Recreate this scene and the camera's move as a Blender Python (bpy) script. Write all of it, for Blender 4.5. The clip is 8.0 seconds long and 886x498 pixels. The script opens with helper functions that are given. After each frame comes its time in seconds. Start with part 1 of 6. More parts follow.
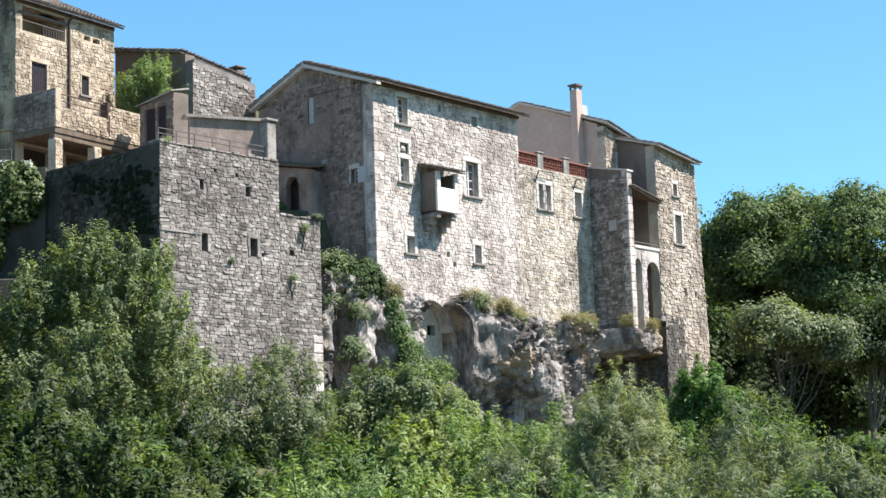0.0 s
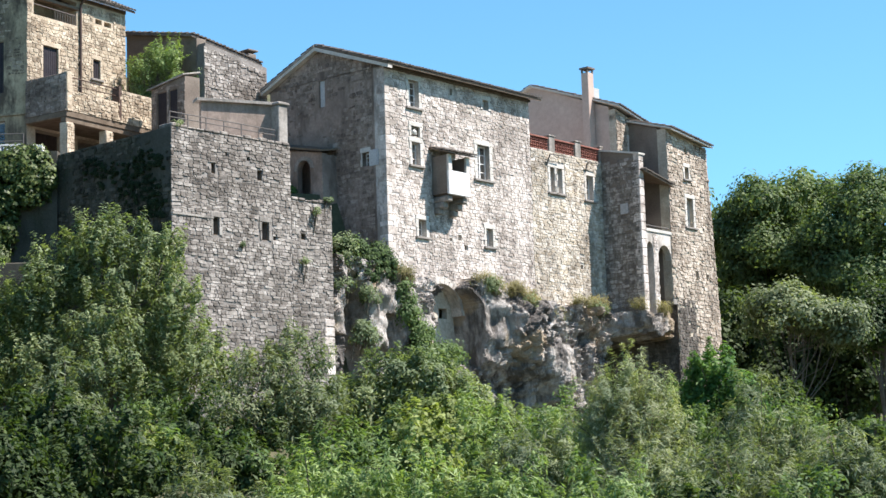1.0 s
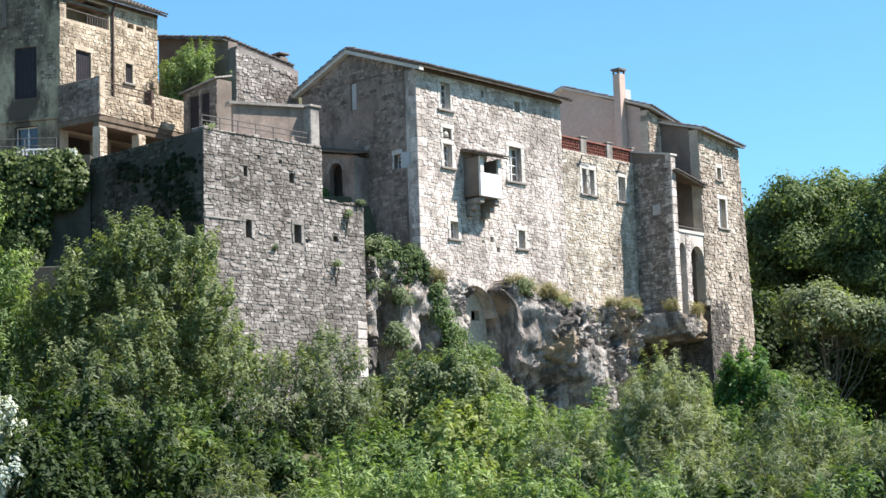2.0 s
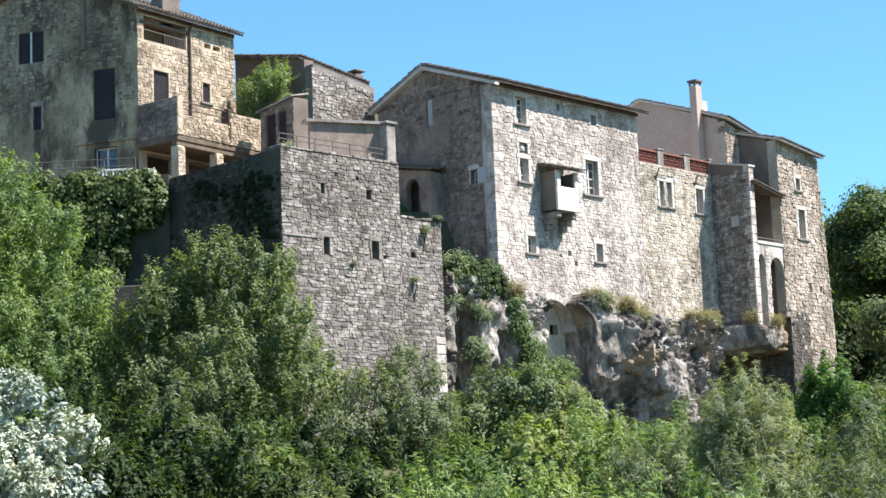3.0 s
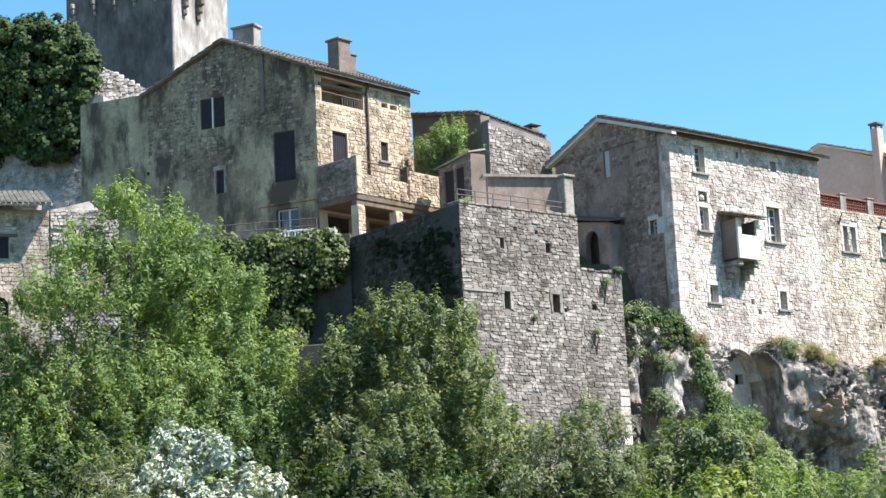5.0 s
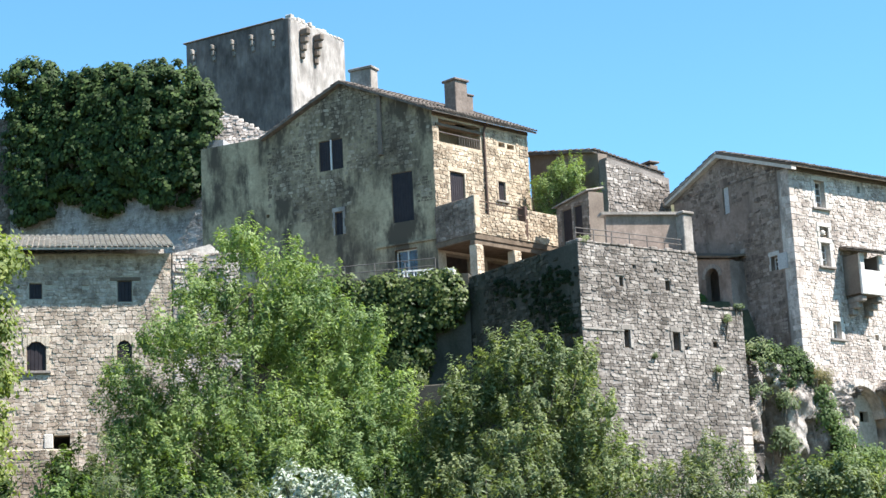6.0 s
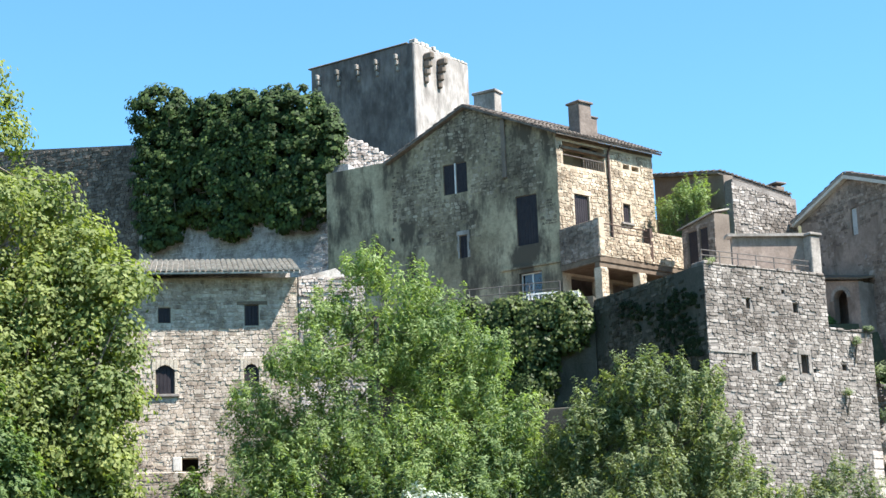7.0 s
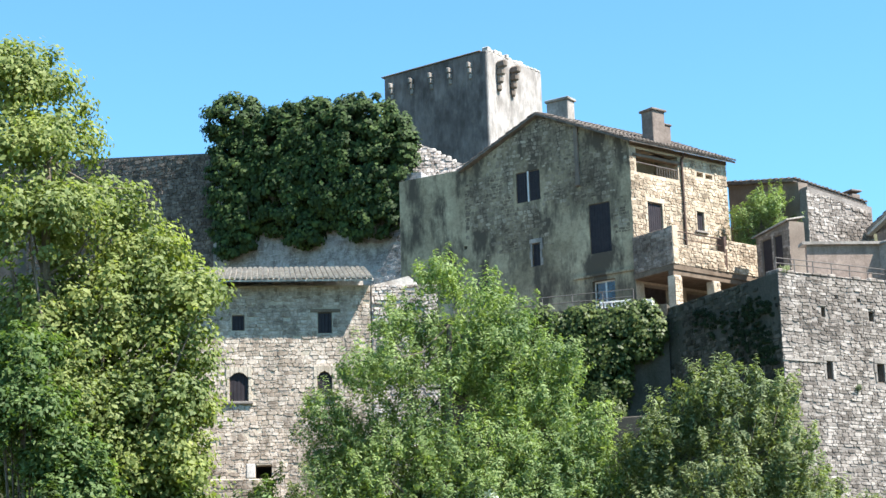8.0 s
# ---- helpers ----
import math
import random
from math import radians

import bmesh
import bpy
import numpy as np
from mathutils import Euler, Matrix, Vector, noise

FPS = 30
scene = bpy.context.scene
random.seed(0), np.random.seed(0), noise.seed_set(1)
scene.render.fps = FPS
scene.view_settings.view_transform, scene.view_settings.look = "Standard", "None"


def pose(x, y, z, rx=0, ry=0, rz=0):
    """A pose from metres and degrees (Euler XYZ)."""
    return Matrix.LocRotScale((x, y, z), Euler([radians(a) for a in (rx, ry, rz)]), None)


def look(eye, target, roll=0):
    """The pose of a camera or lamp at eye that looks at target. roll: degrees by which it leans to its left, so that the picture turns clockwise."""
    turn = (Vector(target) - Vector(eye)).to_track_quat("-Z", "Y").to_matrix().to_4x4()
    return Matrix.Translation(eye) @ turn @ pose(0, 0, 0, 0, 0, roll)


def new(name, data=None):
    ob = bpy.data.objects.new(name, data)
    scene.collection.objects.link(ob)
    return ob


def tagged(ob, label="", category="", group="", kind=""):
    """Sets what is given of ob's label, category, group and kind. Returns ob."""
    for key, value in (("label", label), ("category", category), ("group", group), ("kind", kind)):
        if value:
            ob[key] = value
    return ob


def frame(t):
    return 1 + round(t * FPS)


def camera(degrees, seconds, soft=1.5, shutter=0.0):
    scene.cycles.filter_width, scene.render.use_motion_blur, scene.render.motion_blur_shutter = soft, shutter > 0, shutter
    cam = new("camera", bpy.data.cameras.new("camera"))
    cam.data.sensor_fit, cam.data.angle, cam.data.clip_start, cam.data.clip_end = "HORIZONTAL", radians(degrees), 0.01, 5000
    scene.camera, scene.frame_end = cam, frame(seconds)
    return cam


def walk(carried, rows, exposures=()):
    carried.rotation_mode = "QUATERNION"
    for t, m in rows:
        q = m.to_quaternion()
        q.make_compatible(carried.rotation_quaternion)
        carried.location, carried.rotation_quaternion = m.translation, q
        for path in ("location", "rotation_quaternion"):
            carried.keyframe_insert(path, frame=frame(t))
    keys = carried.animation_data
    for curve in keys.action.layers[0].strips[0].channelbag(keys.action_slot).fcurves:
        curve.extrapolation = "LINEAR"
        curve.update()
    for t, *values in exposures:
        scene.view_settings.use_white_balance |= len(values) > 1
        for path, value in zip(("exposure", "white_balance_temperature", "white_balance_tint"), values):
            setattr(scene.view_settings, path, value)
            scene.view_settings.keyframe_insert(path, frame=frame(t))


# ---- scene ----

# camera: stands on the far bank and pans left
cam = camera(25.97, 8.0, soft=1.5)
ROWS = [
    (0.0, 99.090, 1.810, 0.290), (0.5, 98.903, 1.797, 0.408), (1.0, 98.608, 1.806, 0.636),
    (2.5, 98.896, 2.044, 2.629), (3.0, 99.232, 2.258, 4.021), (3.5, 99.461, 2.489, 5.353),
    (4.0, 99.909, 2.678, 6.710), (5.5, 101.753, 2.777, 11.266), (6.0, 102.429, 2.711, 13.172),
    (6.5, 102.913, 2.489, 15.022), (7.0, 103.273, 2.158, 16.856), (7.5, 103.479, 1.839, 18.216),
    (8.0, 103.579, 1.630, 18.964)]
walk(cam, [(t, pose(0, 0, 1.7, rx, ry, rz)) for t, rx, ry, rz in ROWS], exposures=[(0.0, 1.22, 6350, 12), (3.5, 1.3, 6350, 12), (5.5, 1.44, 6350, 11), (8.0, 1.62, 6350, 10)])

# light: clear sky and a high sun from the side
SUN_AZ, SUN_EL = 100.0, 55.0
world = bpy.data.worlds.new("sky")
scene.world = world
world.use_nodes = True
wn = world.node_tree
sky = wn.nodes.new("ShaderNodeTexSky")
sky.sky_type, sky.sun_disc = "NISHITA", False
sky.sun_elevation, sky.sun_rotation = radians(SUN_EL), radians(SUN_AZ)
sky.altitude, sky.air_density, sky.dust_density, sky.ozone_density = 100, 1.0, 0.2, 2.0
deep = wn.nodes.new("ShaderNodeMix")
deep.data_type, deep.blend_type = "RGBA", "MULTIPLY"
deep.inputs[0].default_value, deep.inputs[7].default_value = 1.0, (0.64, 1.03, 1.13, 1)
wn.links.new(sky.outputs[0], deep.inputs[6])
wn.links.new(deep.outputs[2], wn.nodes["Background"].inputs[0])
wn.nodes["Background"].inputs[1].default_value = 0.085
sun = new("sun", bpy.data.lights.new("sun", "SUN"))
sun.data.energy, sun.data.angle, sun.data.color = 5.0, radians(0.5), (1.0, 0.95, 0.87)
SUN_DIR = Vector((math.sin(radians(SUN_AZ)) * math.cos(radians(SUN_EL)), math.cos(radians(SUN_AZ)) * math.cos(radians(SUN_EL)), math.sin(radians(SUN_EL))))
sun.matrix_world = look(SUN_DIR * 60, (0, 0, 0))


# ---- materials ----
def mat(name, rough=0.9, metal=0.0):
    m = bpy.data.materials.new(name)
    m.use_nodes = True
    b = m.node_tree.nodes["Principled BSDF"]
    b.inputs["Roughness"].default_value, b.inputs["Metallic"].default_value = rough, metal
    b.inputs["Specular IOR Level"].default_value = 0.25
    return m, m.node_tree, b


def noise_tex(nt, scale, detail=6.0, rough=0.6, stretch=None):
    tc = nt.nodes.new("ShaderNodeNewGeometry")
    n = nt.nodes.new("ShaderNodeTexNoise")
    n.inputs["Scale"].default_value, n.inputs["Detail"].default_value, n.inputs["Roughness"].default_value = scale, detail, rough
    if stretch:
        mp = nt.nodes.new("ShaderNodeMapping")
        mp.inputs["Scale"].default_value = stretch
        nt.links.new(tc.outputs["Position"], mp.inputs["Vector"])
        nt.links.new(mp.outputs[0], n.inputs["Vector"])
    else:
        nt.links.new(tc.outputs["Position"], n.inputs["Vector"])
    return n


def ramp(nt, src, stops):
    r = nt.nodes.new("ShaderNodeValToRGB")
    while len(r.color_ramp.elements) < len(stops):
        r.color_ramp.elements.new(0.5)
    for e, (p, c) in zip(r.color_ramp.elements, stops):
        e.position, e.color = p, (*c, 1)
    nt.links.new(src, r.inputs[0])
    return r


def mix(nt, a, b, fac, kind="MIX"):
    m = nt.nodes.new("ShaderNodeMix")
    m.data_type, m.blend_type = "RGBA", kind
    for sock, v in ((m.inputs[0], fac), (m.inputs[6], a), (m.inputs[7], b)):
        if isinstance(v, bpy.types.NodeSocket):
            nt.links.new(v, sock)
        elif isinstance(v, tuple):
            sock.default_value = (*v, 1)
        else:
            sock.default_value = v
    return m.outputs[2]


def bump(nt, b, src, strength, dist):
    bp = nt.nodes.new("ShaderNodeBump")
    bp.inputs["Strength"].default_value, bp.inputs["Distance"].default_value = strength, dist
    nt.links.new(src, bp.inputs["Height"])
    nt.links.new(bp.outputs[0], b.inputs["Normal"])


def rosy(c):
    """Faint warm tint for walls, mortars and soils, offsetting the sky's cyan light."""
    return (c[0] * 1.0, c[1] * 0.972, c[2] * 0.965)


def stained(name, dark, light, scale=0.9, fine=14.0, rough=0.92, stain=None, stain_at=(0.5, 0.68), bumpy=0.5, stretch=None, dist=0.03, speckle=(0.62, 1.15)):
    """Weathered mineral surface: large patches, fine grain and stains that run down."""
    m, nt, b = mat(name, rough)
    big = noise_tex(nt, scale, 5, 0.6)
    col = ramp(nt, big.outputs[0], [(0.32, rosy(dark)), (0.68, rosy(light))]).outputs[0]
    grain = noise_tex(nt, fine, 8, 0.7, stretch)
    g = ramp(nt, grain.outputs[0], [(0.3, (speckle[0],) * 3), (0.7, (speckle[1],) * 3)]).outputs[0]
    col = mix(nt, col, g, 1.0, "MULTIPLY")
    if stain:
        s = noise_tex(nt, 1.1, 7, 0.65, (1.0, 1.0, 0.35))
        k = ramp(nt, s.outputs[0], [(stain_at[0], (0, 0, 0)), (stain_at[1], (1, 1, 1))]).outputs[0]
        col = mix(nt, col, rosy(stain), k)
    nt.links.new(col, b.inputs["Base Color"])
    bump(nt, b, grain.outputs[0], bumpy, dist)
    return m


def stone_mat(name, tones, per_object=False):
    """Single stones: each takes its own tone, then grain and lichen."""
    m, nt, b = mat(name, 0.9)
    if per_object:
        src = nt.nodes.new("ShaderNodeObjectInfo").outputs["Random"]
    else:
        src = nt.nodes.new("ShaderNodeNewGeometry").outputs["Random Per Island"]
    n = len(tones)
    col = ramp(nt, src, [((i + 0.5) / n, rosy(c)) for i, c in enumerate(tones)]).outputs[0]
    grain = noise_tex(nt, 9.0, 8, 0.7)
    g = ramp(nt, grain.outputs[0], [(0.3, (0.68, 0.67, 0.65)), (0.68, (1.12, 1.12, 1.12))]).outputs[0]
    col = mix(nt, col, g, 1.0, "MULTIPLY")
    big = noise_tex(nt, 0.55, 6, 0.65, (1.0, 1.0, 0.5))
    k = ramp(nt, big.outputs[0], [(0.36, (0.6, 0.58, 0.565)), (0.6, (1.06, 1.06, 1.06))]).outputs[0]
    col = mix(nt, col, k, 1.0, "MULTIPLY")
    spots = noise_tex(nt, 2.4, 7, 0.7, (1.0, 1.0, 0.7))
    k = ramp(nt, spots.outputs[0], [(0.38, (0.55, 0.535, 0.52)), (0.55, (1.04, 1.04, 1.04))]).outputs[0]
    col = mix(nt, col, k, 1.0, "MULTIPLY")
    nt.links.new(col, b.inputs["Base Color"])
    bump(nt, b, grain.outputs[0], 0.6, 0.03)
    return m


def leaf_mat(name, dark, light, rough=0.6, through_light=0.45):
    m, nt, b = mat(name, rough)
    dark, light = (dark[0] * 1.02, dark[1], dark[2] * 1.08), (light[0] * 1.02, light[1], light[2] * 1.08)
    src = nt.nodes.new("ShaderNodeNewGeometry").outputs["Random Per Island"]
    col = ramp(nt, src, [(0.0, dark), (0.55, tuple((a + c) / 2 for a, c in zip(dark, light))), (1.0, light)]).outputs[0]
    big = noise_tex(nt, 0.5, 4, 0.6)
    k = ramp(nt, big.outputs[0], [(0.35, (0.7, 0.75, 0.75)), (0.65, (1.2, 1.15, 1.0))]).outputs[0]
    col = mix(nt, col, k, 1.0, "MULTIPLY")
    nt.links.new(col, b.inputs["Base Color"])
    tr = nt.nodes.new("ShaderNodeBsdfTranslucent")
    tint = mix(nt, col, (1.15, 1.25, 0.5), 1.0, "MULTIPLY")
    nt.links.new(tint, tr.inputs["Color"])
    ms = nt.nodes.new("ShaderNodeMixShader")
    ms.inputs[0].default_value = through_light
    nt.links.new(b.outputs[0], ms.inputs[1])
    nt.links.new(tr.outputs[0], ms.inputs[2])
    nt.links.new(ms.outputs[0], nt.nodes["Material Output"].inputs["Surface"])
    return m


STONES = [(0.485, 0.43, 0.385), (0.685, 0.62, 0.57), (0.605, 0.54, 0.495), (0.745, 0.685, 0.64), (0.54, 0.48, 0.435)]
OCHRE = [(0.36, 0.288, 0.21), (0.56, 0.47, 0.355), (0.46, 0.378, 0.28), (0.63, 0.545, 0.425), (0.40, 0.32, 0.235)]
WARM = [(0.385, 0.318, 0.255), (0.57, 0.495, 0.42), (0.48, 0.41, 0.34), (0.62, 0.55, 0.47), (0.42, 0.35, 0.282)]
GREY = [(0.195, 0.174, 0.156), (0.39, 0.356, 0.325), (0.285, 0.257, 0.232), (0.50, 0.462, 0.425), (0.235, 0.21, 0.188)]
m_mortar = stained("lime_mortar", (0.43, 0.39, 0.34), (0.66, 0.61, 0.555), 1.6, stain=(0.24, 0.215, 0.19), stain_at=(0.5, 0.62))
# Also coats sides turned from the sun, dark enough to include their shade.
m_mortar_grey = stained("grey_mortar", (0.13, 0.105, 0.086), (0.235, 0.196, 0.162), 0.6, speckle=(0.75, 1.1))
m_mortar_tower = stained("tower_mortar", (0.15, 0.136, 0.122), (0.29, 0.265, 0.243), 0.9)
m_mortar_warm = stained("warm_mortar", (0.38, 0.325, 0.25), (0.56, 0.495, 0.40), 1.3)
m_stone = stone_mat("limestone_rubble", STONES)
m_stone_ob = stone_mat("limestone_block", STONES, True)
m_grey = stone_mat("grey_rubble", GREY)
m_grey_ob = stone_mat("grey_block", GREY, True)
m_mortar_ochre = stained("ochre_mortar", (0.38, 0.305, 0.22), (0.55, 0.465, 0.355), 1.3)
m_ochre, m_ochre_ob = stone_mat("ochre_rubble", OCHRE), stone_mat("ochre_block", OCHRE, True)
m_warm = stone_mat("warm_rubble", WARM)
m_warm_ob = stone_mat("warm_block", WARM, True)
m_dressed = stained("dressed_limestone", (0.50, 0.47, 0.42), (0.62, 0.59, 0.54), 2.0)
m_cap = stained("weathered_capstone", (0.24, 0.215, 0.19), (0.40, 0.37, 0.335), 1.2, 10, stain=(0.13, 0.12, 0.105))
# Tones for walls turned from the sun: wear, with their shade darkened in.
m_gable = stone_mat("shade_worn_gable_stone", [(0.21, 0.17, 0.142), (0.335, 0.276, 0.234), (0.267, 0.217, 0.182), (0.385, 0.326, 0.282)])
m_gable_ob = stone_mat("shade_worn_gable_block", [(0.21, 0.17, 0.142), (0.335, 0.276, 0.234), (0.267, 0.217, 0.182), (0.385, 0.326, 0.282)], True)
PALE = [(0.46, 0.40, 0.32), (0.65, 0.59, 0.51), (0.56, 0.505, 0.43), (0.70, 0.65, 0.57), (0.50, 0.43, 0.335)]
m_pale = stone_mat("pale_rubble", PALE)
m_pale_ob = stone_mat("pale_block", PALE, True)
m_mossy_st = stone_mat("mossy_stone", [(0.20, 0.165, 0.122), (0.32, 0.272, 0.205), (0.255, 0.213, 0.158), (0.42, 0.365, 0.28)])
m_mossy_ob = stone_mat("mossy_block", [(0.20, 0.165, 0.122), (0.32, 0.272, 0.205), (0.255, 0.213, 0.158), (0.42, 0.365, 0.28)], True)
# Moss tones, darkened further so the tower side's shade lies in the colour.
MOSS_SHADE = [(0.055, 0.053, 0.035), (0.10, 0.092, 0.07), (0.075, 0.07, 0.05), (0.15, 0.135, 0.11)]
m_moss, m_moss_ob = stone_mat("shaded_mossy_stone", MOSS_SHADE), stone_mat("shaded_mossy_block", MOSS_SHADE, True)
# Near-black colour for walls in deep shade; the shade is in the colour.
m_shade_wall = stained("shade_dark_wall", (0.05, 0.047, 0.035), (0.11, 0.10, 0.08), 0.6, stain=(0.03, 0.035, 0.018))
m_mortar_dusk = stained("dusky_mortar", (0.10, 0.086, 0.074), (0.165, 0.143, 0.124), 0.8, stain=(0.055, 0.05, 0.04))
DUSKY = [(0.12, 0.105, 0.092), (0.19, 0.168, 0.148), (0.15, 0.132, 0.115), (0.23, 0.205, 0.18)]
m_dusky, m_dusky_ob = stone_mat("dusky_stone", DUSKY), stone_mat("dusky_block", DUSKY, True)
m_chim = stained("sooty_chimney", (0.13, 0.105, 0.09), (0.25, 0.21, 0.18), 1.5, 9)
m_sill = stained("worn_grey_sill", (0.2, 0.18, 0.16), (0.3, 0.275, 0.25), 2.0)
# Weathered render, darkened and warmed in colour for the gable's shade.
m_render = stained("shade_weathered_render", (0.21, 0.162, 0.134), (0.345, 0.277, 0.232), 0.7, 8, stain=(0.12, 0.094, 0.076), stain_at=(0.48, 0.66), speckle=(0.72, 1.12))
m_render_green = stained("mossy_render", (0.215, 0.176, 0.114), (0.50, 0.425, 0.285), 0.5, 6, stain=(0.085, 0.07, 0.052), stain_at=(0.44, 0.58))
m_pink = stained("pinkish_render", (0.43, 0.325, 0.27), (0.50, 0.39, 0.33), 0.6, 5, bumpy=0.1, speckle=(0.86, 1.08))
m_ashlar = stained("pale_ashlar", (0.36, 0.36, 0.36), (0.47, 0.465, 0.455), 1.2)
def rock_mat():
    """Limestone with ochre patches where it has broken away."""
    m = m_rock_grey.copy()
    m.name = "ochre_streaked_rock"
    nt = m.node_tree
    b = nt.nodes["Principled BSDF"]
    src = b.inputs["Base Color"].links[0].from_socket
    k = ramp(nt, noise_tex(nt, 0.33, 4, 0.6).outputs[0], [(0.54, (0, 0, 0)), (0.62, (0.8, 0.8, 0.8))]).outputs[0]
    nt.links.new(mix(nt, src, (0.42, 0.31, 0.20), k), b.inputs["Base Color"])
    return m


m_rock_grey = stained("cliff_rock", (0.30, 0.266, 0.234), (0.64, 0.59, 0.543), 1.6, 4.0, stain=(0.13, 0.115, 0.103), stain_at=(0.46, 0.57), bumpy=1.0, dist=0.3, stretch=(1.0, 1.0, 0.6))
m_rock = rock_mat()
m_tile = stained("weathered_clay_tile", (0.10, 0.084, 0.072), (0.20, 0.17, 0.145), 2.5, 12)
m_tile_grey = stained("lichened_tile", (0.30, 0.27, 0.23), (0.52, 0.48, 0.42), 3.0, 12)
m_red = stained("red_clay", (0.20, 0.08, 0.062), (0.30, 0.13, 0.10), 4.0, 20)
m_wood = stained("dark_painted_wood", (0.018, 0.014, 0.018), (0.032, 0.026, 0.03), 3, 30, 0.6, bumpy=0.2, dist=0.005)
m_beam = stained("weathered_wood", (0.11, 0.08, 0.055), (0.19, 0.145, 0.105), 3, 25, 0.8, bumpy=0.3, dist=0.01)
m_white = stained("white_paint", (0.62, 0.61, 0.59), (0.75, 0.74, 0.72), 2, 20, 0.5, bumpy=0.1, dist=0.004)
m_shutter = stained("pale_grey_shutter", (0.40, 0.41, 0.41), (0.5, 0.51, 0.51), 2, 20, 0.6, bumpy=0.1, dist=0.004)
m_metal = stained("rusty_iron", (0.10, 0.09, 0.085), (0.17, 0.15, 0.135), 4, 30, 0.6, bumpy=0.2, dist=0.004)
m_pipe = stained("brown_downpipe", (0.07, 0.045, 0.035), (0.1, 0.065, 0.05), 4, 30, 0.5, bumpy=0.1, dist=0.004)
m_bark = stained("bark", (0.10, 0.085, 0.065), (0.2, 0.17, 0.135), 3, 18, bumpy=0.8, dist=0.03)
m_ground = stained("bank_soil", (0.05, 0.055, 0.025), (0.11, 0.10, 0.055), 0.5, 5)
m_inside = stained("dim_plaster", (0.14, 0.12, 0.10), (0.2, 0.175, 0.15), 1, 10)
m_pale_back = stained("cave_plaster", (0.44, 0.375, 0.30), (0.60, 0.53, 0.44), 1.2, 8)
# Near-black colour that stands for the shade inside an arch.
m_dark = stained("recess_shade", (0.02, 0.018, 0.016), (0.04, 0.036, 0.032))
m_glass, _nt, _b = mat("window_glass", 0.03)
_b.inputs["Base Color"].default_value = (0.9, 0.93, 0.95, 1)
_b.inputs["Transmission Weight"].default_value, _b.inputs["Specular IOR Level"].default_value = 1.0, 0.5

m_leaf = leaf_mat("green_leaf", (0.055, 0.095, 0.028), (0.165, 0.24, 0.085))
m_leaf_fresh = leaf_mat("fresh_leaf", (0.06, 0.13, 0.03), (0.17, 0.28, 0.075))
m_leaf_yellow = leaf_mat("yellowish_leaf", (0.125, 0.165, 0.045), (0.29, 0.335, 0.125))
m_leaf_willow = leaf_mat("willow_leaf", (0.12, 0.188, 0.06), (0.315, 0.395, 0.175))
m_leaf_olive = leaf_mat("olive_leaf", (0.10, 0.13, 0.062), (0.28, 0.315, 0.19))
m_leaf_white = leaf_mat("silver_leaf", (0.26, 0.31, 0.23), (0.6, 0.63, 0.56), 0.6, 0.2)
# Dark leaf colour that also stands for shade among bushes and trees.
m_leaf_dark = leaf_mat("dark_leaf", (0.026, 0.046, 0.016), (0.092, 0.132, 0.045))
m_leaf_sage = leaf_mat("sage_leaf", (0.095, 0.128, 0.055), (0.285, 0.335, 0.18))
m_leaf_broom = leaf_mat("broom_leaf", (0.16, 0.19, 0.10), (0.42, 0.45, 0.30))
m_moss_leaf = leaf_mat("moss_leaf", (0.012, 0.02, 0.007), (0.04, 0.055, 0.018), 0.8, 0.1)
# Glossier ivy copy, brightened so that sunlight is part of its colour.
m_ivy_lit = leaf_mat("lit_glossy_ivy_leaf", (0.026, 0.048, 0.012), (0.115, 0.15, 0.04), 0.5, 0.25)
m_leaf_wood = leaf_mat("woodland_leaf", (0.068, 0.104, 0.04), (0.21, 0.27, 0.11))
m_ivy = leaf_mat("ivy_leaf", (0.018, 0.036, 0.011), (0.07, 0.112, 0.028), 0.7, 0.2)
m_dry = leaf_mat("dry_grass", (0.16, 0.14, 0.06), (0.34, 0.30, 0.16), 0.8)


# ---- building helpers ----
def fr(x, y, az):
    """Frame of a facade: x along it, y into the building, z up from the datum."""
    return Matrix.Translation((x, y, 0)) @ Matrix.Rotation(radians(az), 4, "Z")


def thing(name, frame_m, base, label, category, group="", kind=""):
    """An empty at the base of a thing; its parts are built in the frame's own metres."""
    e = new(name)
    e.empty_display_size = 0.3
    e.matrix_world = frame_m @ Matrix.Translation((base[0], base[1], base[2]))
    e["base"] = base
    return tagged(e, label, category, group, kind)


def base_of(ob):
    while ob.parent:
        ob = ob.parent
    return Vector(ob["base"]) if "base" in ob else Vector((0, 0, 0))


def part(name, bm, material, parent, label="", smooth=False, kind=""):
    me = bpy.data.meshes.new(name)
    if parent is not None:
        bmesh.ops.translate(bm, verts=bm.verts, vec=-base_of(parent))
    bmesh.ops.recalc_face_normals(bm, faces=bm.faces)
    if smooth:
        for f in bm.faces:
            f.smooth = True
    bm.to_mesh(me)
    bm.free()
    me.materials.append(material)
    ob = new(name, me)
    if parent is not None:
        ob.parent = parent
    return tagged(ob, label, kind=kind)


def box(bm, x0, x1, y0, y1, z0, z1, bevel=0.0):
    r = bmesh.ops.create_cube(bm, size=1.0)
    for v in r["verts"]:
        v.co = Vector((x0 + (v.co.x + 0.5) * (x1 - x0), y0 + (v.co.y + 0.5) * (y1 - y0), z0 + (v.co.z + 0.5) * (z1 - z0)))
    if bevel:
        es = list({e for v in r["verts"] for e in v.link_edges})
        bmesh.ops.bevel(bm, geom=es, offset=bevel, segments=1, affect="EDGES")
    return bm


